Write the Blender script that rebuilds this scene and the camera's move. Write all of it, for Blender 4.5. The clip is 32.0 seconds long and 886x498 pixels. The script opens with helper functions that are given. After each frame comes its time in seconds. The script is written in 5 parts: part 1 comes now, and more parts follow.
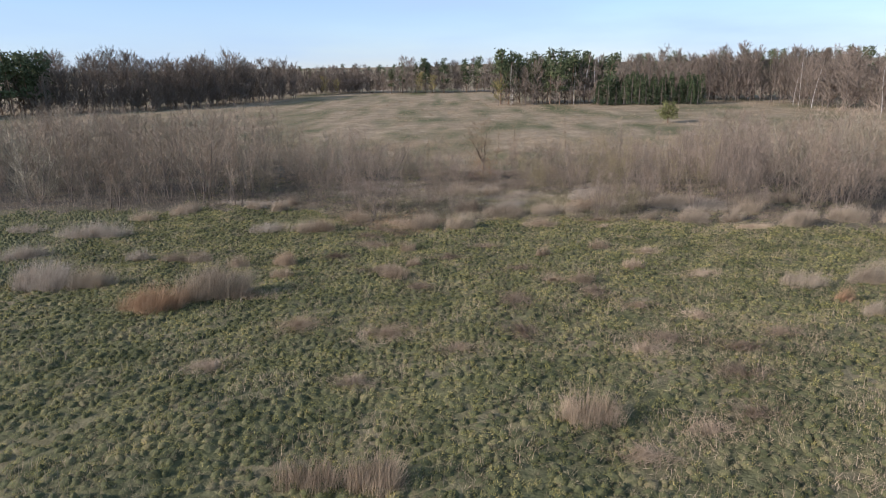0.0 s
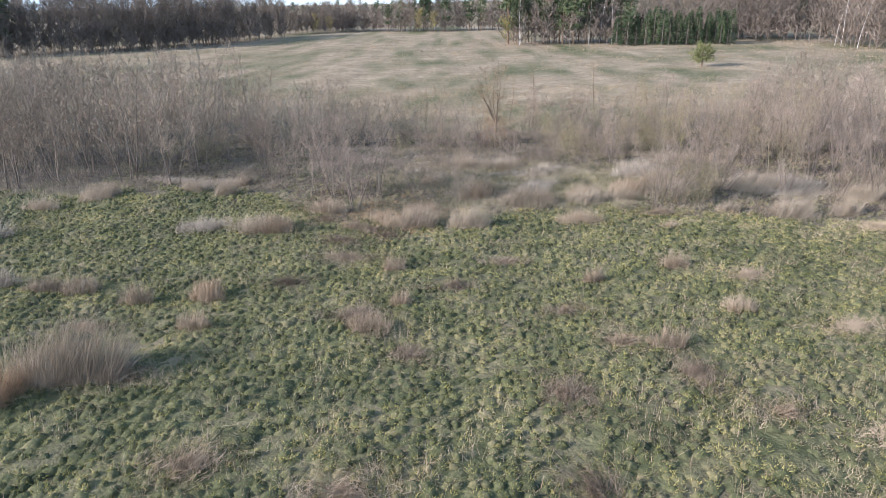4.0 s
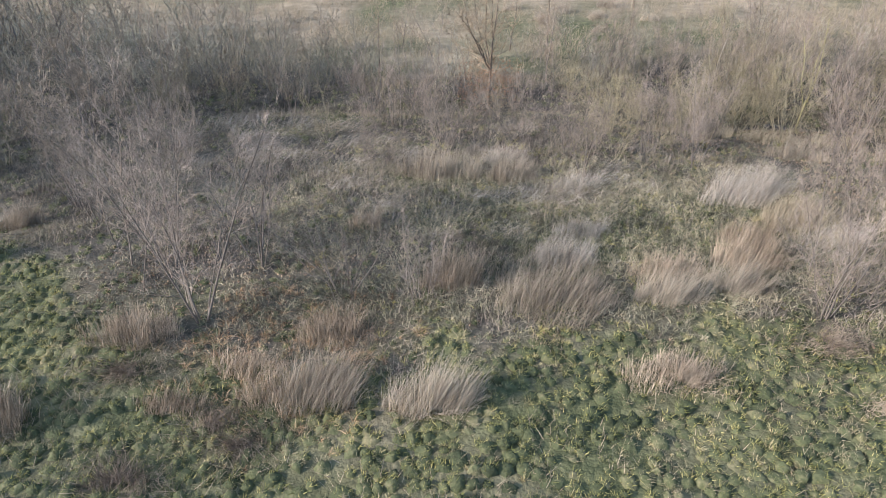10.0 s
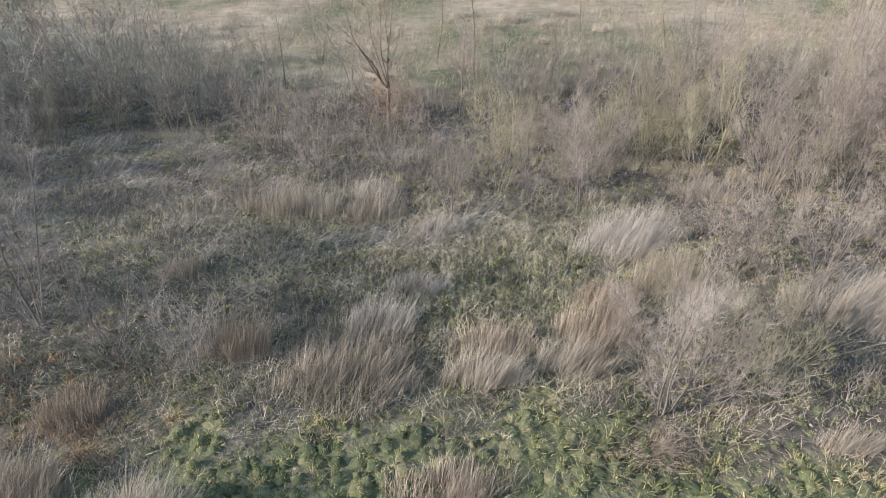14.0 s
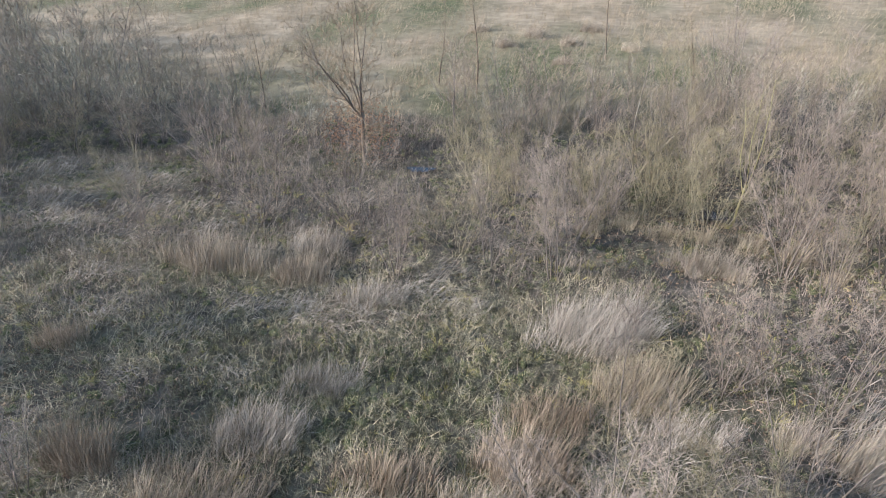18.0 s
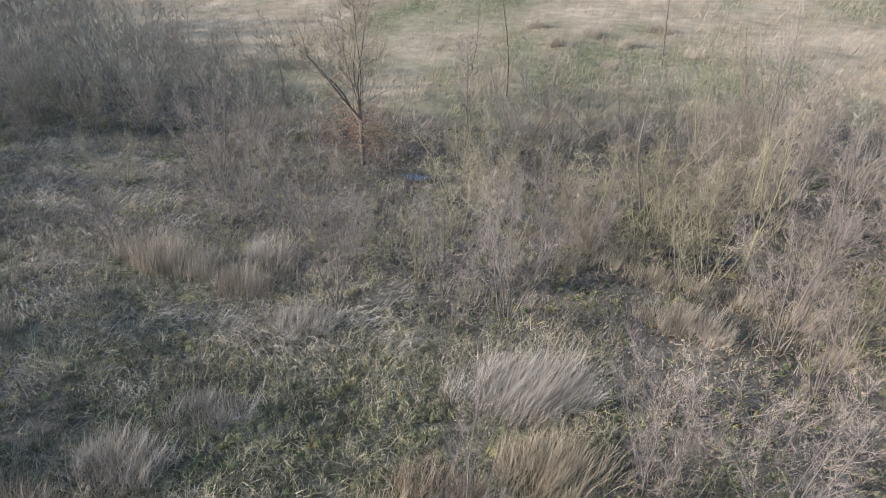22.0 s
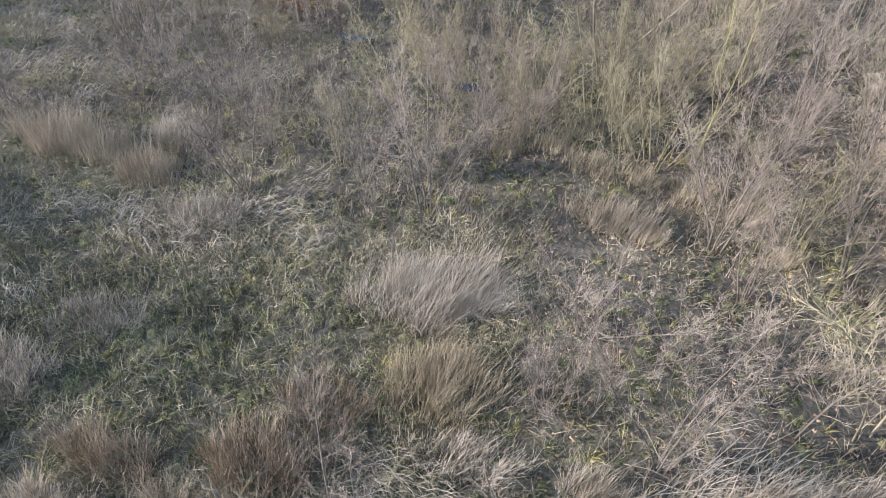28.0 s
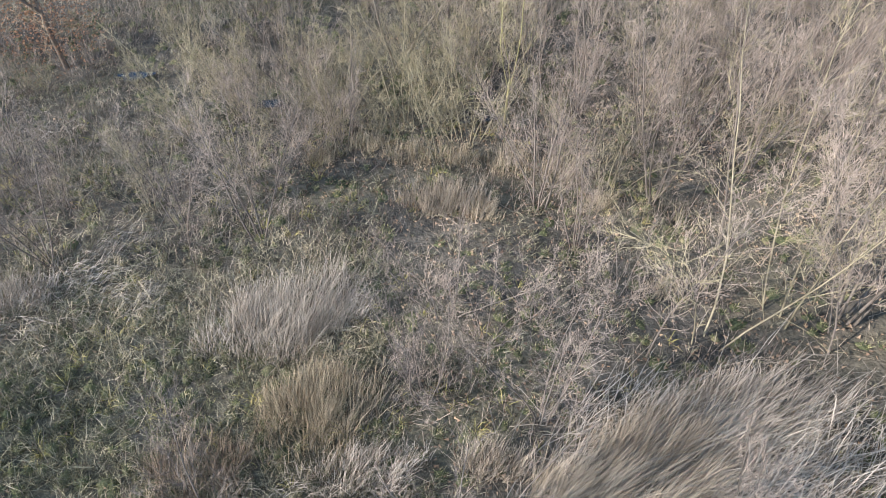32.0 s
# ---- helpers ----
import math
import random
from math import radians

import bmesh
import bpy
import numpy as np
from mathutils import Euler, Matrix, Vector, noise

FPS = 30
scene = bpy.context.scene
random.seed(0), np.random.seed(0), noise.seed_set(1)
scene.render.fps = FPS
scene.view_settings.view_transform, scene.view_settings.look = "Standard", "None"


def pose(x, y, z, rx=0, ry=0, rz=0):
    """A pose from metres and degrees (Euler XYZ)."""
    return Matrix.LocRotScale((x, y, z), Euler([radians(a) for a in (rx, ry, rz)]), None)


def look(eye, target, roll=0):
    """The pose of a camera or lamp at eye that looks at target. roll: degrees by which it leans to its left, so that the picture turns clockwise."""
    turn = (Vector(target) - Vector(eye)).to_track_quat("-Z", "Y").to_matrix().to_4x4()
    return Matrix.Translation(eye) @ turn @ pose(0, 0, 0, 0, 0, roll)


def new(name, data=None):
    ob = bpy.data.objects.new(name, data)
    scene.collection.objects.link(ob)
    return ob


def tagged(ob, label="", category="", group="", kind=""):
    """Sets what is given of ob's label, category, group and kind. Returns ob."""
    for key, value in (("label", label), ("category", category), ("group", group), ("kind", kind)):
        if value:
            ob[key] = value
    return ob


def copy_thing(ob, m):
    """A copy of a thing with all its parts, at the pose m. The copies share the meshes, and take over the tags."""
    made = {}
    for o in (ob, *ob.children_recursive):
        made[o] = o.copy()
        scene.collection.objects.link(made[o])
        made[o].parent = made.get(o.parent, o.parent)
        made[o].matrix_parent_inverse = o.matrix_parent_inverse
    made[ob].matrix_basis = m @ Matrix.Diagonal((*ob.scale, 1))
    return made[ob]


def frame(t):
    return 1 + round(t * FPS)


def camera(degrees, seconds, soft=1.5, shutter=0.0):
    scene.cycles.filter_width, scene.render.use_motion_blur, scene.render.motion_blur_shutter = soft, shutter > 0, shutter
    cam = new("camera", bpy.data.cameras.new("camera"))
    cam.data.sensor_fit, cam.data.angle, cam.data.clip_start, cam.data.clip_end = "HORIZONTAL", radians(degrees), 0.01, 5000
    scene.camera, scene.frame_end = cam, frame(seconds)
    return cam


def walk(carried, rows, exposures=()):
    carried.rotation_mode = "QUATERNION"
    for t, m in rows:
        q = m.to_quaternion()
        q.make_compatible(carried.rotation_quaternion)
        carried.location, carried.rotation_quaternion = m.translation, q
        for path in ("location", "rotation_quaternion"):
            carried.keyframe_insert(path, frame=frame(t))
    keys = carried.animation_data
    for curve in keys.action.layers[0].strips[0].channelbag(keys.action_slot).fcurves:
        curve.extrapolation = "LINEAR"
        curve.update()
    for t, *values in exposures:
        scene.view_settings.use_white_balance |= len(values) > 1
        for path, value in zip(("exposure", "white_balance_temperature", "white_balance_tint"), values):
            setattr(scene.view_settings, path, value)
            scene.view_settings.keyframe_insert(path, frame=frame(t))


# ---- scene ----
cam = camera(69.2, 32.0, soft=1.0)
METRES, EYE, TILT, LEAN, TURN = 52.0, 11.0, 0.0, 0.0, 0.0
ROWS = [
    (0.0, 0.0, 0.0, 0.0, -0.27, -16.03, 0.94),
    (0.5, -0.0003, 0.0425, 0.0026, -0.24, -17.55, 0.95),
    (1.0, -0.0005, 0.0819, 0.0041, -0.2, -19.01, 0.98),
    (1.5, -0.0004, 0.1182, 0.0043, -0.16, -20.23, 0.99),
    (2.0, -0.0003, 0.1504, 0.0037, -0.14, -21.06, 0.98),
    (2.5, -0.0002, 0.1787, 0.0016, -0.08, -21.05, 0.97),
    (3.0, -0.0002, 0.2046, -0.0018, -0.04, -21.06, 0.96),
    (3.5, -0.0002, 0.2285, -0.0056, 0.01, -21.08, 0.97),
    (5.5, 0.002, 0.3316, -0.0161, -1.42, -21.19, 1.04),
    (6.0, 0.003, 0.3672, -0.0171, -1.52, -21.37, 1.04),
    (6.5, 0.0042, 0.4059, -0.0184, -1.64, -22.19, 1.05),
    (7.0, 0.0054, 0.4475, -0.019, -1.61, -23.11, 1.07),
    (7.5, 0.0076, 0.4922, -0.0182, -1.58, -24.3, 1.09),
    (8.0, 0.0104, 0.5371, -0.0164, -1.51, -25.84, 1.12),
    (8.5, 0.0136, 0.577, -0.0138, -1.44, -27.61, 1.09),
    (9.0, 0.0172, 0.6055, -0.0117, -1.35, -29.36, 1.1),
    (9.5, 0.0212, 0.6245, -0.0106, -1.29, -31.13, 1.09),
    (10.0, 0.0277, 0.6353, -0.0099, -1.22, -31.92, 1.11),
    (10.5, 0.0385, 0.6404, -0.0098, -1.13, -31.85, 1.1),
    (11.0, 0.0554, 0.6457, -0.0096, -1.07, -31.9, 1.12),
    (11.5, 0.073, 0.6518, -0.0102, -1.05, -31.9, 1.11),
    (12.0, 0.0888, 0.6587, -0.0109, -0.96, -31.92, 1.12),
    (12.5, 0.1028, 0.6668, -0.0115, -0.8, -31.93, 1.13),
    (13.0, 0.1146, 0.6756, -0.0125, -0.53, -31.88, 1.1),
    (13.5, 0.125, 0.6852, -0.0134, -0.04, -31.88, 1.06),
    (14.0, 0.1344, 0.6952, -0.0142, 0.58, -31.86, 1.07),
    (14.5, 0.1432, 0.7056, -0.015, 1.24, -31.83, 1.07),
    (16.5, 0.1727, 0.7477, -0.0167, 4.02, -31.77, 1.09),
    (17.0, 0.1787, 0.7571, -0.0168, 4.95, -31.73, 1.09),
    (17.5, 0.1849, 0.7656, -0.0165, 5.56, -31.74, 1.09),
    (18.0, 0.1919, 0.7736, -0.0162, 6.16, -31.74, 1.08),
    (18.5, 0.1996, 0.7809, -0.0159, 7.06, -31.7, 1.08),
    (19.0, 0.2075, 0.7878, -0.0158, 7.99, -31.71, 1.07),
    (19.5, 0.2157, 0.7942, -0.016, 9.04, -31.66, 1.09),
    (20.0, 0.2238, 0.8003, -0.0163, 10.23, -31.66, 1.07),
    (20.5, 0.232, 0.8062, -0.0166, 11.71, -31.86, 1.05),
    (21.0, 0.2404, 0.812, -0.0167, 13.21, -32.13, 1.06),
    (21.5, 0.2487, 0.8176, -0.0169, 14.5, -32.42, 1.06),
    (22.0, 0.2568, 0.8233, -0.0168, 15.9, -32.72, 1.05),
    (22.5, 0.2638, 0.8296, -0.0167, 17.37, -33.02, 1.0),
    (23.0, 0.2698, 0.8365, -0.0164, 18.79, -33.32, 0.99),
    (23.5, 0.2747, 0.8434, -0.0162, 20.09, -33.57, 0.94),
    (24.0, 0.2788, 0.8506, -0.0157, 21.38, -33.87, 0.93),
    (24.5, 0.282, 0.8578, -0.0152, 22.55, -34.2, 0.92),
    (25.0, 0.2844, 0.8635, -0.0153, 22.97, -35.64, 0.82),
    (25.5, 0.2852, 0.8657, -0.0156, 22.97, -39.06, 0.86),
    (27.5, 0.2848, 0.8655, -0.0176, 19.44, -46.46, 1.08),
    (28.0, 0.2851, 0.8656, -0.0175, 16.39, -46.47, 1.06),
    (28.5, 0.2852, 0.8656, -0.0177, 13.92, -46.48, 1.03),
    (29.0, 0.2854, 0.8658, -0.0178, 11.99, -46.49, 1.04),
    (29.5, 0.2855, 0.8658, -0.018, 10.63, -46.47, 1.08),
    (30.0, 0.2857, 0.8659, -0.0183, 9.17, -46.45, 1.14),
    (30.5, 0.2858, 0.8662, -0.0186, 7.4, -46.49, 1.13),
    (31.0, 0.2862, 0.8663, -0.0188, 3.93, -46.53, 1.13),
    (31.5, 0.2865, 0.8662, -0.019, 0.15, -46.54, 1.14),
    (32.0, 0.2868, 0.8661, -0.0188, -3.38, -46.54, 1.11),
]
walk(cam, [(t, pose(0, 0, EYE, TILT, LEAN, TURN) @ pose(METRES * x, METRES * y, METRES * z, 90 + pitch, roll, yaw)) for t, x, y, z, yaw, pitch, roll in ROWS],
     exposures=[(0.0, 0.50, 5750, 18), (1.0, 0.86, 5600, 17), (2.0, 1.15, 5450, 16), (3.5, 1.18, 5380, 16), (6.0, 1.12, 5400, 17), (9.0, 1.14, 5400, 15), (12.0, 1.2, 5370, 12), (20.0, 1.25, 5350, 13), (24.0, 1.35, 5350, 13), (28.0, 1.5, 5370, 13), (32.0, 1.42, 5370, 12)])

# ---- daylight: low sun from behind and to the left, thin high haze ----
SUN_EL, SUN_ROT = 24.0, 250.5
world = bpy.data.worlds.new("sky")
scene.world = world
world.use_nodes = True
wn = world.node_tree.nodes
wn.clear()
sky = wn.new("ShaderNodeTexSky")
sky.sky_type, sky.sun_disc = "NISHITA", False
sky.sun_elevation, sky.sun_rotation = radians(SUN_EL), radians(SUN_ROT)
sky.air_density, sky.dust_density, sky.ozone_density = 0.9, 0.15, 3.0
bg = wn.new("ShaderNodeBackground")
bg.inputs["Strength"].default_value = 0.112
wo = wn.new("ShaderNodeOutputWorld")
where, stretch, veil, thin, blend = [wn.new("ShaderNode" + k) for k in ("TexCoord", "Mapping", "TexNoise", "ValToRGB", "Mix")]
stretch.inputs["Scale"].default_value = (1.0, 1.0, 5.0)
veil.inputs["Scale"].default_value, veil.inputs["Detail"].default_value = 3.2, 6
thin.color_ramp.elements[0].position, thin.color_ramp.elements[1].position = 0.25, 0.75
thin.color_ramp.elements[0].color, thin.color_ramp.elements[1].color = (0.25, 0.25, 0.25, 1), (0.85, 0.85, 0.85, 1)
blend.data_type = "RGBA"
blend.inputs[7].default_value = (3.35, 4.4, 5.35, 1)
for a, b in ((where.outputs["Generated"], stretch.inputs[0]), (stretch.outputs[0], veil.inputs["Vector"]), (veil.outputs["Fac"], thin.inputs[0]),
             (thin.outputs[0], blend.inputs[0]), (sky.outputs[0], blend.inputs[6]), (blend.outputs[2], bg.inputs[0])):
    world.node_tree.links.new(a, b)
world.node_tree.links.new(bg.outputs[0], wo.inputs[0])
sun = new("sun", bpy.data.lights.new("sun", "SUN"))
sun.data.energy, sun.data.angle, sun.data.color = 4.8, radians(1.5), (1.0, 0.875, 0.715)
_a, _e = radians(SUN_ROT), radians(SUN_EL)
SUN_DIR = Vector((math.sin(_a) * math.cos(_e), math.cos(_a) * math.cos(_e), math.sin(_e)))
sun.matrix_basis = look(SUN_DIR * 200, (0, 0, 0))


# ---- materials ----
def mat(name, dark, light, scale=3.0, island=0.5, patch=0.25, rough=0.9, bump=0.0, mid=None, translucent=0.0):
    """A surface between two colours: by grain, by broad patches and from piece to piece."""
    m = bpy.data.materials.new(name)
    m.use_nodes = True
    t = m.node_tree
    t.nodes.clear()
    n, l = t.nodes.new, t.links.new
    out, b = n("ShaderNodeOutputMaterial"), n("ShaderNodeBsdfPrincipled")
    geo, obj = n("ShaderNodeNewGeometry"), n("ShaderNodeObjectInfo")
    fine, broad = n("ShaderNodeTexNoise"), n("ShaderNodeTexNoise")
    fine.inputs["Scale"].default_value, fine.inputs["Detail"].default_value = scale, 4
    broad.inputs["Scale"].default_value, broad.inputs["Detail"].default_value = patch, 2
    l(geo.outputs["Position"], fine.inputs["Vector"])
    l(geo.outputs["Position"], broad.inputs["Vector"])

    def maths(op, a, c):
        k = n("ShaderNodeMath")
        k.operation = op
        for i, v in enumerate((a, c)):
            if isinstance(v, (int, float)):
                k.inputs[i].default_value = v
            else:
                l(v, k.inputs[i])
        return k.outputs[0]

    f = maths("MULTIPLY", maths("SUBTRACT", fine.outputs["Fac"], 0.5), 1.3)
    g = maths("MULTIPLY", maths("SUBTRACT", broad.outputs["Fac"], 0.5), 1.5)
    r = maths("MULTIPLY", maths("SUBTRACT", geo.outputs["Random Per Island"], 0.5), island)
    o = maths("MULTIPLY", maths("SUBTRACT", obj.outputs["Random"], 0.5), 0.35)
    v = maths("ADD", maths("ADD", maths("ADD", f, g), maths("ADD", r, o)), 0.5)
    ramp = n("ShaderNodeValToRGB")
    ramp.color_ramp.elements[0].color, ramp.color_ramp.elements[1].color = (*dark, 1), (*light, 1)
    if mid:
        ramp.color_ramp.elements.new(0.52).color = (*mid, 1)
    l(v, ramp.inputs[0])
    l(ramp.outputs[0], b.inputs["Base Color"])
    b.inputs["Roughness"].default_value = rough
    b.inputs["Specular IOR Level"].default_value = 0.2
    if bump:
        k = n("ShaderNodeBump")
        k.inputs["Strength"].default_value, k.inputs["Distance"].default_value = bump, 0.05
        l(fine.outputs["Fac"], k.inputs["Height"])
        l(k.outputs[0], b.inputs["Normal"])
    if translucent:
        tr, mix = n("ShaderNodeBsdfTranslucent"), n("ShaderNodeMixShader")
        mix.inputs[0].default_value = translucent
        l(ramp.outputs[0], tr.inputs[0])
        l(b.outputs[0], mix.inputs[1])
        l(tr.outputs[0], mix.inputs[2])
        l(mix.outputs[0], out.inputs[0])
    else:
        l(b.outputs[0], out.inputs[0])
    return m


def ground_mat():
    """Turf, straw litter and dark soil, mixed by what grows where."""
    m = bpy.data.materials.new("meadow_ground")
    m.use_nodes = True
    t = m.node_tree
    t.nodes.clear()
    n, l = t.nodes.new, t.links.new
    out, b = n("ShaderNodeOutputMaterial"), n("ShaderNodeBsdfPrincipled")
    geo = n("ShaderNodeNewGeometry")

    def noise_at(scale, detail=5):
        k = n("ShaderNodeTexNoise")
        k.inputs["Scale"].default_value, k.inputs["Detail"].default_value = scale, detail
        l(geo.outputs["Position"], k.inputs["Vector"])
        return k.outputs["Fac"]

    def ramp(f, *stops):
        k = n("ShaderNodeValToRGB")
        while len(k.color_ramp.elements) < len(stops):
            k.color_ramp.elements.new(0.5)
        for e, (p, c) in zip(k.color_ramp.elements, stops):
            e.position, e.color = p, (*c, 1)
        l(f, k.inputs[0])
        return k.outputs[0]

    def mix(f, a, c):
        k = n("ShaderNodeMix")
        k.data_type = "RGBA"
        l(f, k.inputs[0])
        l(a, k.inputs[6])
        l(c, k.inputs[7])
        return k.outputs[2]

    def attr(name):
        k = n("ShaderNodeAttribute")
        k.attribute_name = name
        return k.outputs["Fac"]

    turf = ramp(noise_at(2.2), (0.25, (0.050, 0.054, 0.025)), (0.5, (0.092, 0.092, 0.042)), (0.75, (0.17, 0.160, 0.075)))
    add = n("ShaderNodeMix")
    add.inputs[0].default_value = 0.5
    l(noise_at(1.1), add.inputs[2])
    l(noise_at(0.22), add.inputs[3])
    straw = ramp(add.outputs[0], (0.34, (0.16, 0.124, 0.073)), (0.5, (0.25, 0.192, 0.122)), (0.66, (0.35, 0.272, 0.175)))
    soil = ramp(noise_at(3.0), (0.3, (0.042, 0.038, 0.030)), (0.7, (0.130, 0.108, 0.080)))
    c = mix(attr("straw"), turf, straw)
    c = mix(attr("soil"), c, soil)
    l(c, b.inputs["Base Color"])
    b.inputs["Roughness"].default_value = 0.95
    b.inputs["Specular IOR Level"].default_value = 0.1
    k = n("ShaderNodeBump")
    k.inputs["Strength"].default_value, k.inputs["Distance"].default_value = 0.8, 0.08
    l(noise_at(9.0), k.inputs["Height"])
    l(k.outputs[0], b.inputs["Normal"])
    l(b.outputs[0], out.inputs[0])
    return m


GROUND = ground_mat()
GRASS = mat("green_grass", (0.074, 0.082, 0.024), (0.50, 0.405, 0.155), 3.0, 0.75, 0.5, bump=0.5, mid=(0.240, 0.216, 0.063), translucent=0.15)
MOSS = mat("moss_green", (0.075, 0.080, 0.036), (0.50, 0.435, 0.20), 4.0, 0.9, 0.7, bump=0.5, mid=(0.215, 0.208, 0.088), translucent=0.15)
TURF = mat("turf_hummocks", (0.040, 0.044, 0.020), (0.18, 0.150, 0.078), 9.0, 0.45, 0.5, bump=0.8, mid=(0.090, 0.092, 0.040))
STRAW = mat("straw_grass", (0.15, 0.118, 0.066), (0.42, 0.340, 0.200), 9.0, 0.6, 0.3, bump=0.5, mid=(0.27, 0.215, 0.125), translucent=0.12)
FIELDGRASS = mat("dry_field_grass", (0.16, 0.130, 0.078), (0.40, 0.312, 0.205), 0.6, 0.4, 0.12, mid=(0.27, 0.210, 0.135), translucent=0.12)
LITTER = mat("matted_litter", (0.14, 0.10, 0.07), (0.48, 0.375, 0.265), 2.5, 0.8, 0.4, mid=(0.29, 0.22, 0.15))
FLOORGRASS = mat("floor_grass", (0.10, 0.092, 0.055), (0.52, 0.43, 0.28), 3.0, 0.7, 0.5, mid=(0.27, 0.235, 0.145))
LEAFY = mat("leafy_weeds", (0.055, 0.056, 0.037), (0.44, 0.375, 0.235), 4.0, 0.9, 0.5, mid=(0.160, 0.150, 0.088), translucent=0.15)
YELLOWTUFT = mat("yellow_tufts", (0.19, 0.17, 0.05), (0.56, 0.45, 0.17), 3.0, 0.7, 0.5, mid=(0.36, 0.31, 0.10), translucent=0.15)
BROWNMAT = mat("brown_dead_weeds", (0.09, 0.066, 0.046), (0.34, 0.262, 0.18), 2.5, 0.8, 0.4, mid=(0.195, 0.146, 0.100))
RUSTTUFT = mat("rusty_tufts", (0.15, 0.085, 0.045), (0.46, 0.31, 0.17), 3.0, 0.7, 0.5, mid=(0.29, 0.18, 0.095))
EDGETUFT = mat("edge_straw_tufts", (0.20, 0.165, 0.075), (0.55, 0.45, 0.24), 3.0, 0.8, 0.5, mid=(0.36, 0.295, 0.145), translucent=0.12)
LEAFLITTER = mat("dead_leaf_litter", (0.085, 0.055, 0.035), (0.36, 0.25, 0.15), 6.0, 0.9, 0.5, mid=(0.19, 0.125, 0.075))
FALLEN = mat("fallen_grass", (0.16, 0.130, 0.096), (0.45, 0.378, 0.290), 2.0, 0.9, 0.6)
BRUSH = mat("brush_stems", (0.105, 0.080, 0.060), (0.37, 0.30, 0.225), 2.5, 0.8, 0.4)
REED = {
    "pale": mat("pale_reed", (0.195, 0.153, 0.108), (0.46, 0.375, 0.268), 2.0, 0.7, 0.3, translucent=0.15),
    "grey": mat("grey_reed", (0.23, 0.188, 0.142), (0.53, 0.452, 0.355), 2.0, 0.7, 0.3, translucent=0.15),
    "rust": mat("rust_reed", (0.24, 0.150, 0.085), (0.44, 0.295, 0.175), 2.0, 0.6, 0.3, translucent=0.15),
    "yellow": mat("yellow_reed", (0.25, 0.195, 0.125), (0.52, 0.43, 0.29), 2.0, 0.6, 0.3, translucent=0.15),
    "weed": mat("brown_weed", (0.18, 0.131, 0.084), (0.45, 0.35, 0.24), 2.0, 0.7, 0.3),
}
BARK = {
    "grey": mat("grey_bark", (0.085, 0.068, 0.052), (0.22, 0.18, 0.14), 7.0, 0.1, 0.5, bump=0.4),
    "belt": mat("wet_bark", (0.10, 0.08, 0.065), (0.25, 0.205, 0.17), 5.0, 0.1, 0.3, bump=0.3),
    "lichen": mat("lichen_bark", (0.14, 0.115, 0.070), (0.31, 0.26, 0.165), 7.0, 0.1, 0.8, bump=0.4),
    "golden": mat("golden_lichen_bark", (0.19, 0.165, 0.068), (0.41, 0.355, 0.148), 7.0, 0.1, 0.8, bump=0.4),
    "brown": mat("oak_bark", (0.075, 0.056, 0.040), (0.20, 0.150, 0.105), 7.0, 0.1, 0.5, bump=0.4),
    "pale": mat("pale_bark", (0.15, 0.122, 0.088), (0.33, 0.278, 0.205), 6.0, 0.1, 0.8, bump=0.3),
    "birch": mat("birch_bark", (0.30, 0.27, 0.24), (0.74, 0.70, 0.64), 4.0, 0.1, 0.8, bump=0.2),
    "pine": mat("pine_bark", (0.11, 0.075, 0.05), (0.28, 0.18, 0.11), 4.0, 0.1, 0.5, bump=0.3),
}
TWIG = {
    "grey": mat("grey_twigs", (0.115, 0.090, 0.066), (0.31, 0.252, 0.185), 2.0, 0.6, 0.3),
    "pink": mat("pinkish_twigs", (0.125, 0.096, 0.073), (0.375, 0.294, 0.222), 2.0, 0.6, 0.3),
    "belt": mat("belt_twigs", (0.14, 0.108, 0.076), (0.37, 0.288, 0.205), 1.0, 0.6, 0.12),
    "willow": mat("willow_twigs", (0.150, 0.130, 0.088), (0.385, 0.335, 0.235), 1.0, 0.6, 0.12),
    "green": mat("olive_twigs", (0.13, 0.105, 0.06), (0.37, 0.305, 0.175), 2.0, 0.6, 0.3),
    "brown": mat("brown_twigs", (0.155, 0.115, 0.072), (0.38, 0.288, 0.182), 2.0, 0.6, 0.3),
    "far": mat("far_twigs", (0.11, 0.087, 0.066), (0.265, 0.212, 0.165), 0.4, 0.5, 0.05),
}
NEEDLE = mat("pine_needles", (0.045, 0.060, 0.030), (0.13, 0.15, 0.070), 0.8, 0.6, 0.08)
SPRUCE = mat("spruce_needles", (0.030, 0.042, 0.021), (0.095, 0.120, 0.052), 0.8, 0.6, 0.08)
BUSHPINE = mat("young_pine_needles", (0.06, 0.066, 0.026), (0.18, 0.18, 0.070), 0.8, 0.6, 0.3)
WILLOW = mat("yellow_willow_twigs", (0.20, 0.165, 0.06), (0.40, 0.33, 0.14), 0.8, 0.6, 0.08)
RUSTLEAF = mat("dead_oak_leaves", (0.17, 0.085, 0.045), (0.36, 0.20, 0.11), 3.0, 0.7, 0.5, translucent=0.3)
WATER = mat("ditch_water", (0.010, 0.012, 0.012), (0.022, 0.024, 0.024), 0.6, 0.0, 0.3, rough=0.06)
WATER.node_tree.nodes["Principled BSDF"].inputs["Specular IOR Level"].default_value = 0.5


# ---- building blocks ----
rng = np.random.default_rng(7)


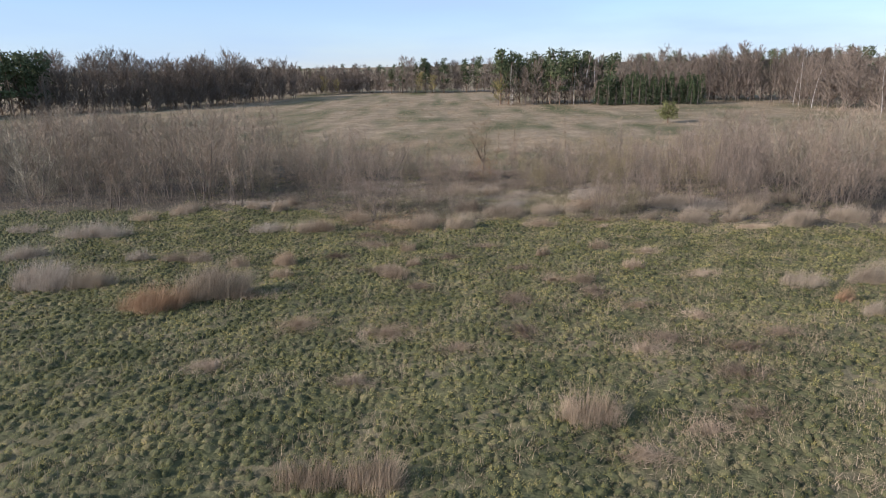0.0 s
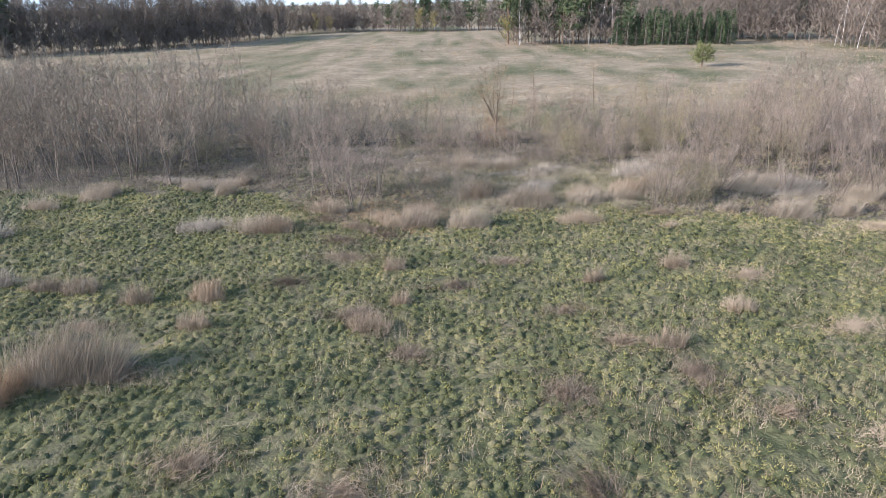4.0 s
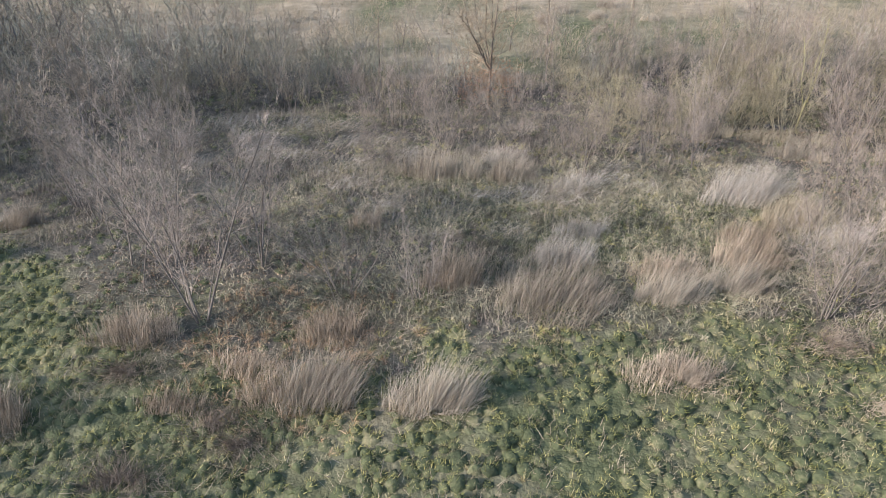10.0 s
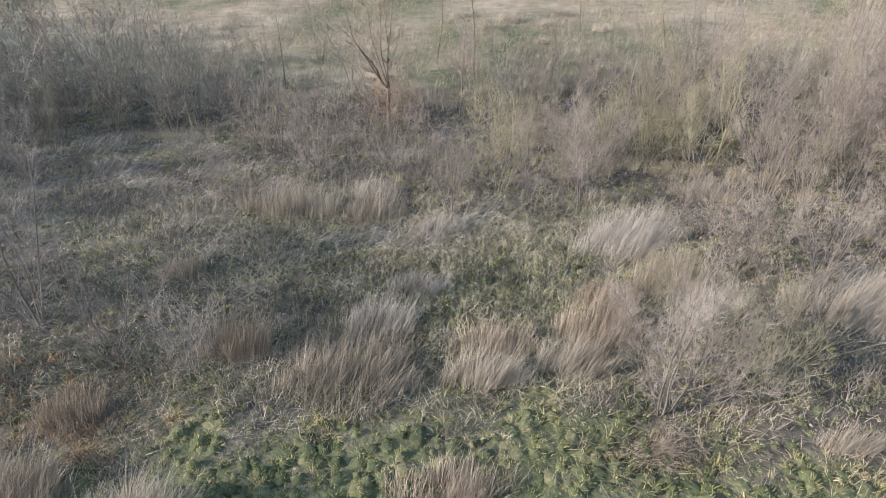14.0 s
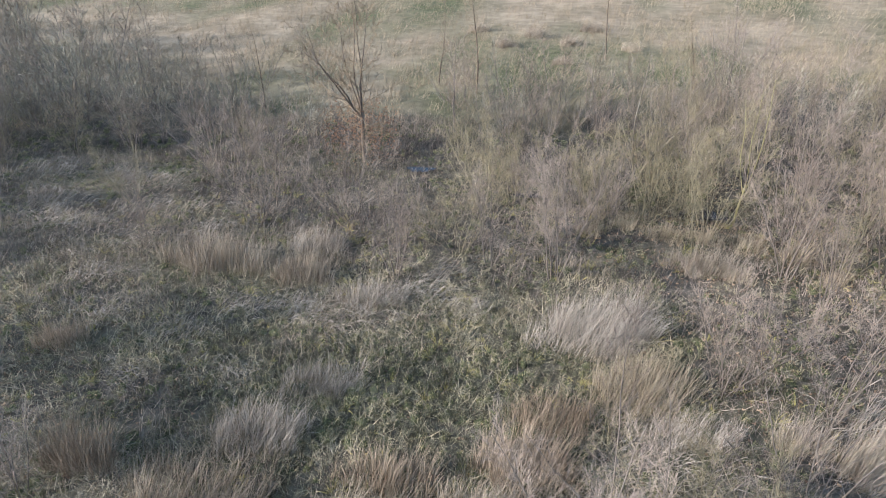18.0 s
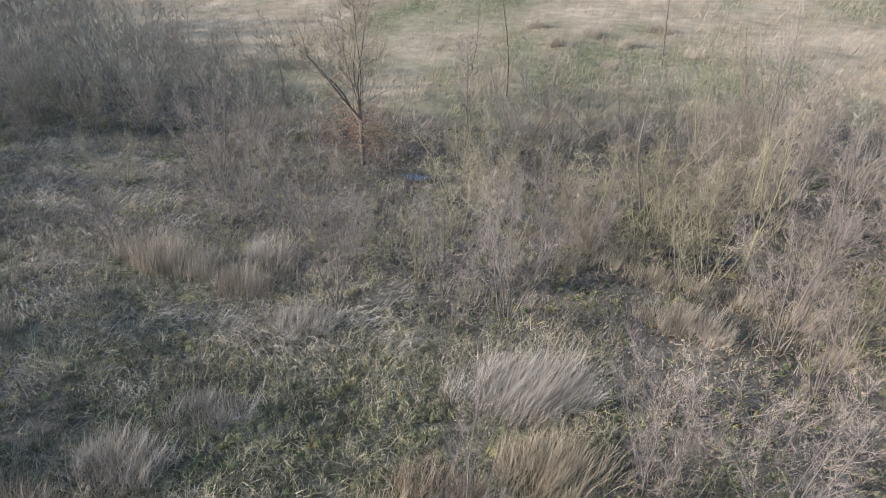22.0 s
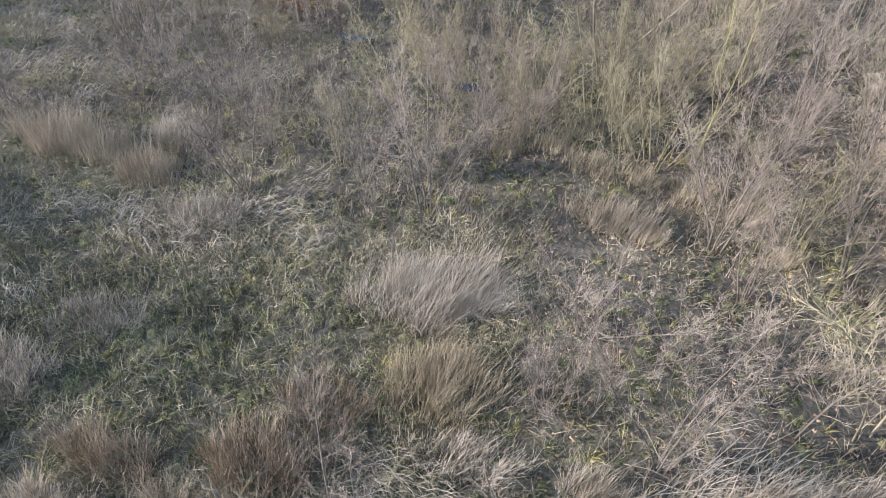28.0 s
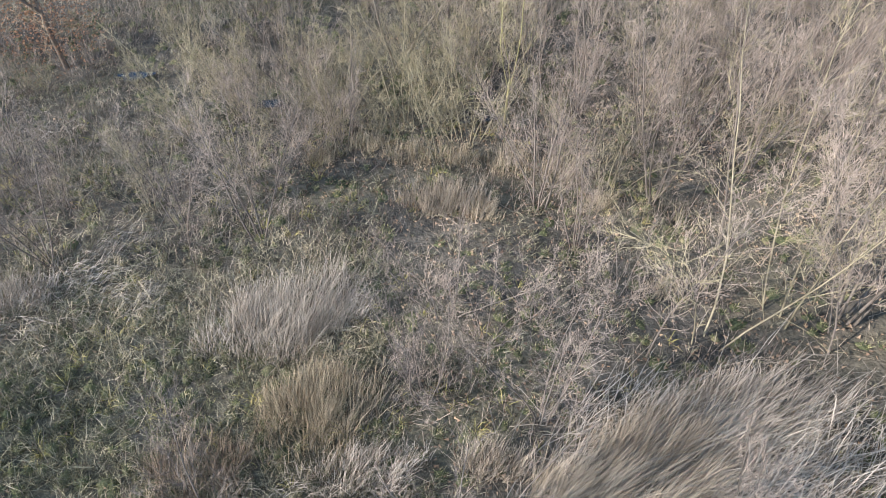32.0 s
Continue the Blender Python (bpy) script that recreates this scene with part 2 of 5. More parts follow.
def tri_mesh(name, v, f, material, smooth=False):
    """A mesh from arrays of points and triangles."""
    me = bpy.data.meshes.new(name)
    v, f = np.asarray(v, np.float32), np.asarray(f, np.int32)
    k = f.shape[1]
    me.vertices.add(len(v))
    me.vertices.foreach_set("co", v.ravel())
    me.loops.add(f.size)
    me.loops.foreach_set("vertex_index", f.ravel())
    me.polygons.add(len(f))
    me.polygons.foreach_set("loop_start", np.arange(0, f.size, k, dtype=np.int32))
    if smooth:
        me.polygons.foreach_set("use_smooth", np.ones(len(f), bool))
    me.materials.append(material)
    me.update(calc_edges=True)
    return me


def part(name, geo, material, parent, label="", smooth=False, kind=""):
    ob = new(name, tri_mesh(name, *join(geo), material, smooth))
    ob.parent = parent
    return tagged(ob, label, kind=kind)


def join(geo):
    """One pair of arrays from a list of (points, triangles)."""
    if isinstance(geo, tuple):
        return geo
    n, vs, fs = 0, [], []
    for v, f in geo:
        vs.append(v)
        fs.append(f + n)
        n += len(v)
    return np.concatenate(vs), np.concatenate(fs)


def unit(a):
    return a / np.maximum(np.linalg.norm(a, axis=-1, keepdims=True), 1e-9)


def sides(d):
    """Two directions square to each direction."""
    h = np.where(np.abs(d[:, 2:3]) > 0.9, np.array([[1.0, 0, 0]]), np.array([[0, 0, 1.0]]))
    a = unit(np.cross(d, h))
    return a, np.cross(d, a)


def tube(path, radii, n=6):
    """A tapering round limb along a path."""
    path = np.asarray(path, float)
    d = unit(np.gradient(path, axis=0))
    a, b = sides(d)
    w = np.arange(n) * 2 * math.pi / n
    v = path[:, None] + (a[:, None] * np.cos(w)[None, :, None] + b[:, None] * np.sin(w)[None, :, None]) * np.asarray(radii)[:, None, None]
    m = len(path)
    f = []
    for i in range(m - 1):
        for j in range(n):
            q, k = i * n + j, i * n + (j + 1) % n
            f += [(q, k, k + n), (q, k + n, q + n)]
    v = np.concatenate([v.reshape(-1, 3), path[-1:] + d[-1:] * radii[-1]])
    f += [((m - 1) * n + j, (m - 1) * n + (j + 1) % n, m * n) for j in range(n)]
    return v, np.array(f)


def blades(p, d, length, width, bend=0.0, droop=0.0):
    """Bent grass blades of three triangles each: foot, direction, length, width; droop pulls the tips down."""
    n = len(p)
    a, _ = sides(d)
    turn = rng.uniform(0, math.pi, n)[:, None]
    a = unit(a * np.cos(turn) + np.cross(d, a) * np.sin(turn))
    out = d * np.array([1, 1, 0.0])
    mid = p + d * (length * 0.55)[:, None]
    tip = p + d * length[:, None] + out * (bend * length)[:, None] - np.array([0, 0, 1.0]) * (droop * length)[:, None]
    w = width[:, None] * 0.5
    v = np.stack([p - a * w, p + a * w, mid + a * w * 0.8, mid - a * w * 0.8, tip], 1)
    f = np.array([[0, 1, 2], [0, 2, 3], [3, 2, 4]])
    return v.reshape(-1, 3), (f[None] + 5 * np.arange(n)[:, None, None]).reshape(-1, 3)


def short_blades(p, d, length, width):
    """Single-triangle grass blades."""
    n = len(p)
    a, _ = sides(d)
    turn = rng.uniform(0, math.pi, n)[:, None]
    a = unit(a * np.cos(turn) + np.cross(d, a) * np.sin(turn))
    w = width[:, None] * 0.5
    v = np.stack([p - a * w, p + a * w, p + d * length[:, None]], 1)
    return v.reshape(-1, 3), np.arange(3 * n).reshape(-1, 3)


def bent_twigs(p, d, e, length, width):
    """Thin twigs with a bend half-way: foot, first and second direction, length, thickness."""
    n = len(p)
    a, c = sides(d)
    turn = rng.uniform(0, math.pi, n)[:, None]
    a = a * np.cos(turn) + c * np.sin(turn)
    w = width[:, None] * 0.5
    mid = p + d * (0.5 * length)[:, None]
    v = np.stack([p - a * w, p + a * w, mid + a * w * 0.75, mid - a * w * 0.75, mid + e * (0.5 * length)[:, None]], 1)
    f = np.array([[0, 1, 2], [0, 2, 3], [3, 2, 4]])
    return v.reshape(-1, 3), (f[None] + 5 * np.arange(n)[:, None, None]).reshape(-1, 3)


def tilted(n, low, high, az=None, spread=math.pi):
    """Directions that lean low to high degrees from upright, all round or about one bearing."""
    t = np.radians(rng.uniform(low, high, n))
    w = rng.uniform(-math.pi, math.pi, n) if az is None else az + rng.uniform(-spread, spread, n)
    return np.stack([np.sin(t) * np.cos(w), np.sin(t) * np.sin(w), np.cos(t)], 1)


def smooth_step(lo, hi, v):
    s = np.clip((v - lo) / (hi - lo), 0, 1)
    return s * s * (3 - 2 * s)


def waves(x, y, size, seed):
    """Soft random unevenness between about -1 and 1, with features of that size."""
    r = np.random.default_rng(seed)
    s = np.zeros(np.broadcast(x, y).shape)
    for _ in range(7):
        w, ph, k = r.uniform(0, 2 * math.pi), r.uniform(0, 2 * math.pi), r.uniform(0.6, 1.7) * 2 * math.pi / size
        s = s + np.sin(k * (x * math.cos(w) + y * math.sin(w)) + ph + 1.3 * np.sin(k * 0.6 * (y * math.cos(w) - x * math.sin(w)) + ph * 2))
    return s / 3.2


# ---- the lie of the land ----
EDGE_X = (-200, -60, -12, -8, -5, 0, 6, 10, 14, 30, 60, 200)
EDGE_Y = (56, 53, 50.5, 47, 44.8, 45.0, 46.2, 46.0, 44.2, 41.5, 42, 46)
BACK_X = (-200, -40, -12, 0, 12, 24, 60, 200)
BACK_Y = (90, 82, 74, 67, 68, 72, 74, 80)


def front(x):
    """Where the meadow ends and the thicket begins."""
    return np.interp(x, EDGE_X, EDGE_Y)


def back(x):
    """Where the thicket ends and the dry field begins."""
    return np.interp(x, BACK_X, BACK_Y)


def land(x, y):
    """Height of the bare ground."""
    x, y = np.asarray(x, float), np.asarray(y, float)
    z = 0.5 * (1 - smooth_step(15, 42, y))
    z = z + 0.10 * waves(x, y, 14, 3) * smooth_step(0, 30, y + 10)
    z = z - 0.45 * np.exp(-((y - np.interp(x, (-14, 6.4, 11, 16.2, 30), (64, 62.8, 60.5, 59.8, 59))) / 1.0) ** 2) * smooth_step(-14, -4, x) * (1 - smooth_step(24, 32, x))
    z = z + 9.0 * smooth_step(210, 520, y) * smooth_step(30, 160, x)
    return z


PITCH = 0.32


def cell(i, j, k):
    """A fixed random number for a cell of the tussock pattern."""
    h = np.sin(i * 127.1 + j * 311.7 + k * 74.7) * 43758.5453
    return h - np.floor(h)


def in_meadow(x, y):
    turf = 1 - smooth_step(-1.2, 1.2, y - front(x) + 0.9 * waves(x, y, 3.5, 11))
    green = 0.62 * (1 - smooth_step(0.6, 1.15, np.hypot((x - 8.8) / 5.6, (y - 50.2) / 2.9) + 0.25 * waves(x, y, 2.5, 12)))
    return np.maximum(turf, green)


def glade(x, y):
    """Nearness to the middle of the leafy glade, falling from 1 to 0."""
    return 1 - smooth_step(0.7, 1.3, np.hypot((x - 8.2) / 6.6, (y - 50.6) / 3.6) + 0.22 * waves(x, y, 2.2, 12))


def tussocks(i, j):
    """Place, radius and height of the tussock of each cell."""
    x = (i + 0.15 + 0.7 * cell(i, j, 1)) * PITCH
    y = (j + 0.15 + 0.7 * cell(i, j, 2)) * PITCH
    r = (0.11 + 0.14 * cell(i, j, 3)) * (0.62 + 0.38 * smooth_step(0.55, 0.8, in_meadow(x, y)))
    h = (0.05 + 0.13 * cell(i, j, 4) ** 1.3) * (0.5 + 0.5 * in_meadow(x, y))
    return x, y, r, h


def spaced(lo, hi, step, far_lo, far_hi, grow=1.16):
    """Fine steps between lo and hi, widening steps out to the far ends."""
    mid = list(np.arange(lo, hi, step))
    up, s = [], step
    while (up[-1] if up else hi) < far_hi:
        up.append((up[-1] if up else hi) + s)
        s *= grow
    down, s = [], step
    while (down[-1] if down else lo) > far_lo:
        down.append((down[-1] if down else lo) - s)
        s *= grow
    return np.array(down[::-1] + mid + up)


gx, gy = spaced(-22, 28, 0.5, -3200, 3200), spaced(11, 66, 0.5, -600, 4200)
GX, GY = np.meshgrid(gx, gy)
GZ = land(GX, GY) + 0.05 * waves(GX, GY, 1.3, 22) * (1 - smooth_step(70, 90, GY))
GZ = GZ + 0.07 * np.clip(waves(GX, GY, 5, 21), 0, 1) * smooth_step(66, 75, GY) * (1 - smooth_step(150, 220, GY))
nx, ny = len(gx), len(gy)
q = (np.arange(ny - 1)[:, None] * nx + np.arange(nx - 1)[None]).ravel()
me = tri_mesh("ground", np.stack([GX, GY, GZ], -1).reshape(-1, 3), np.stack([q, q + 1, q + 1 + nx, q + nx], 1), GROUND, True)
ground = tagged(new("ground", me), "tussocky spring meadow with green turf, straw litter and dark wet soil", "ground", kind="structure")
mead = in_meadow(GX, GY)
field = smooth_step(-2, 3, GY - back(GX) + 1.5 * waves(GX, GY, 8, 5))
thick = np.clip(1 - mead - field, 0, 1)
straw = mead * np.clip(0.12 + 0.3 * waves(GX, GY, 6, 31), 0, 0.6) + thick * np.clip(0.45 + 0.35 * waves(GX, GY, 4, 32), 0, 1)
straw = straw + field * np.clip(0.74 + 0.65 * waves(GX, GY, 22, 33) + 0.4 * waves(GX, GY, 7, 34), 0.0, 1)
soil = mead * np.clip(-0.15 + 0.4 * waves(GX, GY, 5, 41), 0, 0.5) + thick * np.clip(0.86 + 0.3 * waves(GX, GY, 5, 42), 0, 1)
soil = np.maximum(soil, 0.8 * glade(GX, GY) * (1 - smooth_step(0.65, 0.9, mead)))
for key, val in (("straw", straw), ("soil", soil)):
    me.attributes.new(key, "FLOAT", "POINT").data.foreach_set("value", np.clip(val, 0, 1).astype(np.float32).ravel())


# ---- grass of the meadow: tufts on every tussock ----
def domes(x, y, z, r, h):
    """Low uneven hummocks of turf."""
    n, k = len(x), 5
    w = rng.uniform(0, 6.28, n)[:, None] + np.arange(k)[None] * 2 * math.pi / k
    v = np.empty((n, 2 * k + 1, 3))
    for ring, (share, up) in enumerate(((1.25, -0.3), (0.68, 0.6))):
        rr = r[:, None] * share * rng.uniform(0.6, 1.35, (n, k))
        v[:, ring * k:ring * k + k, 0] = x[:, None] + rr * np.cos(w)
        v[:, ring * k:ring * k + k, 1] = y[:, None] + rr * np.sin(w)
        v[:, ring * k:ring * k + k, 2] = z[:, None] + h[:, None] * up * rng.uniform(0.55, 1.3, (n, k))
    v[:, 2 * k] = np.stack([x + r * rng.uniform(-0.25, 0.25, n), y + r * rng.uniform(-0.25, 0.25, n), z + h], 1)
    f = []
    for a in range(k):
        c = (a + 1) % k
        f += [(a, c, k + c), (a, k + c, k + a), (k + a, k + c, 2 * k)]
    return v.reshape(-1, 3), (np.array(f)[None] + (2 * k + 1) * np.arange(n)[:, None, None]).reshape(-1, 3)


def grow_grass():
    i, j = np.meshgrid(np.arange(int(-42 / PITCH), int(46 / PITCH)), np.arange(int(8 / PITCH), int(67 / PITCH)))
    x, y, r, h = [a.ravel() for a in tussocks(i.astype(float), j.astype(float))]
    m = in_meadow(x, y)
    dry = 0.26 + 0.30 * waves(x, y, 4, 51) + 0.10 * smooth_step(0, 14, x) + 0.28 * smooth_step(0, 9, x) * (1 - smooth_step(23, 33, y)) + 0.2 * (1 - smooth_step(14, 19, y))
    roll, seen = rng.uniform(0, 1, len(x)), np.abs(x) + rng.exponential(2.2, len(x)) < 0.72 * y + 5
    open_turf = (m > 0.7) & seen
    floor = (m <= 0.7) & (y < back(x)) & (x > -22) & (x < 31) & (roll < 0.36 + 0.8 * np.clip(m, 0, 0.7) + 0.3 * waves(x, y, 3, 52))
    bare = cell(np.floor(x / PITCH), np.floor(y / PITCH), 9) < 0.07 + 0.12 * waves(x, y, 6, 53)
    kinds = {"green": open_turf & (roll > dry) & ~bare, "straw": open_turf & (roll <= dry) & ~bare, "moss": floor}
    made = {}
    for kind, pick in kinds.items():
        made.setdefault("hummocks", []).append(domes(x[pick], y[pick], land(x[pick], y[pick]), r[pick], h[pick]))
        pick = pick & (np.abs(x - 4) < 27)
        k = {"green": 33, "straw": 30, "moss": 36}[kind]
        px, py, pr, ph = [np.repeat(a[pick], k) for a in (x, y, r, h)]
        n = len(px)
        w, u = rng.uniform(-math.pi, math.pi, n), np.sqrt(rng.uniform(0, 1, n))
        bx, by = px + pr * 0.85 * u * np.cos(w), py + pr * 0.85 * u * np.sin(w)
        rise = np.sqrt(np.clip(1 - (0.95 * u) ** 2, 0, 1))
        z = land(bx, by) + ph * rise - 0.015
        d = np.stack([u * np.cos(w) + 0.25, u * np.sin(w) + 0.08, 0.30 + 0.6 * rise], 1) + rng.normal(0, 0.38, (n, 3))
        length = rng.uniform(0.06, 0.17, n) * {"green": 1.0, "straw": 1.2, "moss": 0.9}[kind]
        made[kind] = [short_blades(np.stack([bx, by, z], 1), unit(d), length, rng.uniform(0.007, 0.014, n) * {"green": 1, "straw": 0.8, "moss": 0.8}[kind])]
    return made


def side_cover():
    """Coarser cover of the ground out to both sides: turf, straw and the belts' brush."""
    n = 150000
    y = rng.uniform(12, 84, n)
    x = rng.uniform(1, 2.6, n) * np.where(rng.uniform(0, 1, n) < 0.5, -22, 29) + 0.0
    m = in_meadow(x, y) > 0.5
    r = rng.uniform(0, 1, n)
    lump = waves(x, y, 1.1, 81)
    sets = {"green": m & (lump > -0.3) & (r < 0.75), "straw": m & (r > 0.82), "brush": ~m & (y < back(x) + 2)}
    out = {}
    for kind, pick in sets.items():
        px, py = x[pick], y[pick]
        k = len(px)
        tall = {"green": 0.22, "straw": 0.3, "brush": 0.5}[kind]
        out[kind] = short_blades(np.stack([px, py, land(px, py)], 1), tilted(k, 0, 50), rng.uniform(0.4, 1.2, k) * tall, rng.uniform(0.025, 0.05, k) * (0.5 if kind == "brush" else 1))
    return out


side = side_cover()
turf = grow_grass()
tagged(new("turf_hummocks", tri_mesh("turf_hummocks", *join(turf["hummocks"]), TURF, True)), "low brown-green turf hummocks all over the meadow", "turf", kind="stuff")
tagged(new("meadow_grass", tri_mesh("meadow_grass", *join(turf["green"] + [side["green"]]), GRASS, True)), "short green spring grass growing in tussocks", "grass", kind="stuff")
tagged(new("straw_grass", tri_mesh("straw_grass", *join(turf["straw"] + [side["straw"]]), STRAW, True)), "last year's straw-coloured grass between green tussocks", "grass", kind="stuff")


tagged(new("mossy_hummocks", tri_mesh("mossy_hummocks", *join(turf["moss"]), MOSS, True)), "yellow-green mossy hummocks on the wet thicket floor", "moss", kind="stuff")


def lay_litter(n, x0, x1, y0, y1, inside, low, high, lo, hi, width):
    """Dead grass lying every way on the ground."""
    x, y = rng.uniform(x0, x1, n), rng.uniform(y0, y1, n)
    keep = inside(x, y)
    x, y = x[keep], y[keep]
    n = len(x)
    z = land(x, y) + 0.02 + rng.uniform(0, 0.10, n)
    return short_blades(np.stack([x, y, z], 1), tilted(n, low, high), rng.uniform(lo, hi, n), rng.uniform(0.6, 1.4, n) * width)


floor_litter = lay_litter(60000, -22, 32, 42, 70, lambda x, y: (in_meadow(x, y) < 0.5) & (rng.uniform(0, 1, len(x)) < 1 - 0.65 * smooth_step(11, 15, x)) & (y < back(x)) & (waves(x, y, 3, 61) > -0.75), 40, 86, 0.2, 0.6, 0.008)


def floor_tufts(n, k, x0, x1, y0, y1, inside, spread, length, width, arch=True):
    """Small separate leafy tufts with dark gaps between them: leaves arch out from each foot."""
    x, y = rng.uniform(x0, x1, n), rng.uniform(y0, y1, n)
    keep = inside(x, y)
    x, y, size, lean = x[keep], y[keep], rng.uniform(0.55, 1.5, keep.sum()) ** 1.3, rng.normal(0, 0.25, (keep.sum(), 2))
    m = len(x) * k
    w, u = rng.uniform(-math.pi, math.pi, m), rng.uniform(0, 1, m) ** 0.7
    bs = np.repeat(size, k)
    bx, by = np.repeat(x, k) + 0.05 * bs * u * np.cos(w), np.repeat(y, k) + 0.05 * bs * u * np.sin(w)
    d = unit(np.stack([spread * u * np.cos(w) + np.repeat(lean[:, 0], k) + 0.15, spread * u * np.sin(w) + np.repeat(lean[:, 1], k), 0.8 + 0 * u], 1) + rng.normal(0, 0.18, (m, 3)))
    p, l, w = np.stack([bx, by, land(bx, by) + 0.01], 1), rng.uniform(0.5, 1.2, m) * length * bs, rng.uniform(0.7, 1.3, m) * width
    return blades(p, d, l, w, 0.25, np.full(m, 0.3)) if arch else short_blades(p, d, l, w)


def on_floor(x, y):
    return (in_meadow(x, y) < 0.68) & (y < back(x) - 1)


leafy = floor_tufts(21000, 20, -4, 19, 45, 58, lambda x, y: on_floor(x, y) & (rng.uniform(0, 1, len(x)) < 0.12 + 0.85 * glade(x, y)) & (waves(x, y, 1.4, 67) > -0.9), 1.1, 0.15, 0.013, False)
near_litter = floor_tufts(15000, 9, -16, 25, 44, 64, lambda x, y: on_floor(x, y) & (waves(x, y, 1.1, 67) + 0.7 * waves(x, y, 3.5, 68) > -0.5 + 0.6 * smooth_step(11, 15, x) + 0.9 * rng.uniform(0, 1, len(x))), 0.9, 0.24, 0.011)
stalks = lay_litter(36000, -4, 14, 46, 56, lambda x, y: on_floor(x, y) & (waves(x, y, 1.3, 75) + waves(x, y, 4.0, 76) > -0.4), 15, 85, 0.18, 0.5, 0.0115)
yellowish = floor_tufts(1500, 14, -3, 20, 44, 60, lambda x, y: on_floor(x, y) & (waves(x, y, 1.7, 69) + 0.5 * waves(x, y, 5.0, 70) > 0.35), 1.1, 0.22, 0.012)
tagged(new("dead_stalks", tri_mesh("dead_stalks", *stalks, FLOORGRASS)), "fine pale dead stalks strewn through the glade's weeds", "dead grass", kind="stuff")
tagged(new("leafy_weeds", tri_mesh("leafy_weeds", *leafy, LEAFY)), "low grey-green leafy weeds covering the glade floor", "weeds", kind="stuff")
tagged(new("yellow_tufts", tri_mesh("yellow_tufts", *yellowish, YELLOWTUFT)), "small yellow-green grass tufts on the wet floor", "grass", kind="stuff")
rusty = floor_tufts(1500, 16, -7, 3, 41, 51, lambda x, y: rng.uniform(0, 1, len(x)) < 1 - smooth_step(0.3, 1.1, np.hypot((x + 2.3) / 3.4, (y - 45.4) / 3.4) + 0.2 * waves(x, y, 1.8, 73)), 1.0, 0.24, 0.012)
tagged(new("rusty_tufts", tri_mesh("rusty_tufts", *rusty, RUSTTUFT)), "rust-brown dead grass tufts at the thicket's edge", "dead grass", kind="stuff")
edge_straw = floor_tufts(4200, 20, -12, 22, 37, 48, lambda x, y: (in_meadow(x, y) > 0.3) & (rng.uniform(0, 1, len(x)) < np.exp(-np.clip(front(x) - y, 0, 9) / 2.6)) & (waves(x, y, 1.5, 74) > -0.3), 0.7, 0.16, 0.009)
tagged(new("edge_straw_tufts", tri_mesh("edge_straw_tufts", *edge_straw, EDGETUFT)), "straw-yellow grass tufts among the green along the meadow's edge", "grass", kind="stuff")
tagged(new("low_grass", tri_mesh("low_grass", *near_litter, FLOORGRASS)), "short grey-green and straw grass covering the glade floor", "grass", kind="stuff")
tagged(new("matted_grass", tri_mesh("matted_grass", *floor_litter, LITTER)), "grey-brown dead grass matted over the thicket floor", "dead grass", kind="stuff")


def grow_brush():
    """Thin dead stems and runners tangled all over the thicket floor."""
    n = 210000
    x, y = rng.uniform(-20, 30, n), rng.uniform(43, 68, n)
    dense = 0.20 - 0.35 * (1 - smooth_step(-1, 4, x)) * smooth_step(55, 58, y) + 0.5 * waves(x, y, 3.2, 71) + 0.35 * waves(x, y, 7, 72) + 0.05 * smooth_step(8, 15, x) + 0.45 * smooth_step(52, 56, y) * (1 - smooth_step(8, 13, x)) - 0.25 * (1 - smooth_step(-1, 3, x)) * (1 - smooth_step(49, 53, y))
    keep = (in_meadow(x, y) < 0.75) & (y < back(x)) & (rng.uniform(0, 1, n) < dense) & (np.hypot((x - 9.0) / 5.0, (y - 50.2) / 2.7) > 1.5 * rng.uniform(0, 1, n) ** 1.5)
    x, y = x[keep], y[keep]
    n = len(x)
    z = land(x, y)
    d = tilted(n, 0, 62) + np.array([0.18, 0.08, 0])
    return short_blades(np.stack([x, y, z], 1), unit(d), rng.uniform(0.2, 0.8, n) * (0.5 + 0.5 * np.clip(dense[keep], 0, 1)), rng.uniform(0.009, 0.017, n))


tagged(new("dead_brush", tri_mesh("dead_brush", *join([grow_brush(), side["brush"]]), BRUSH)), "tangle of thin grey-pink dead stems over the thicket floor", "dead brush", kind="stuff")


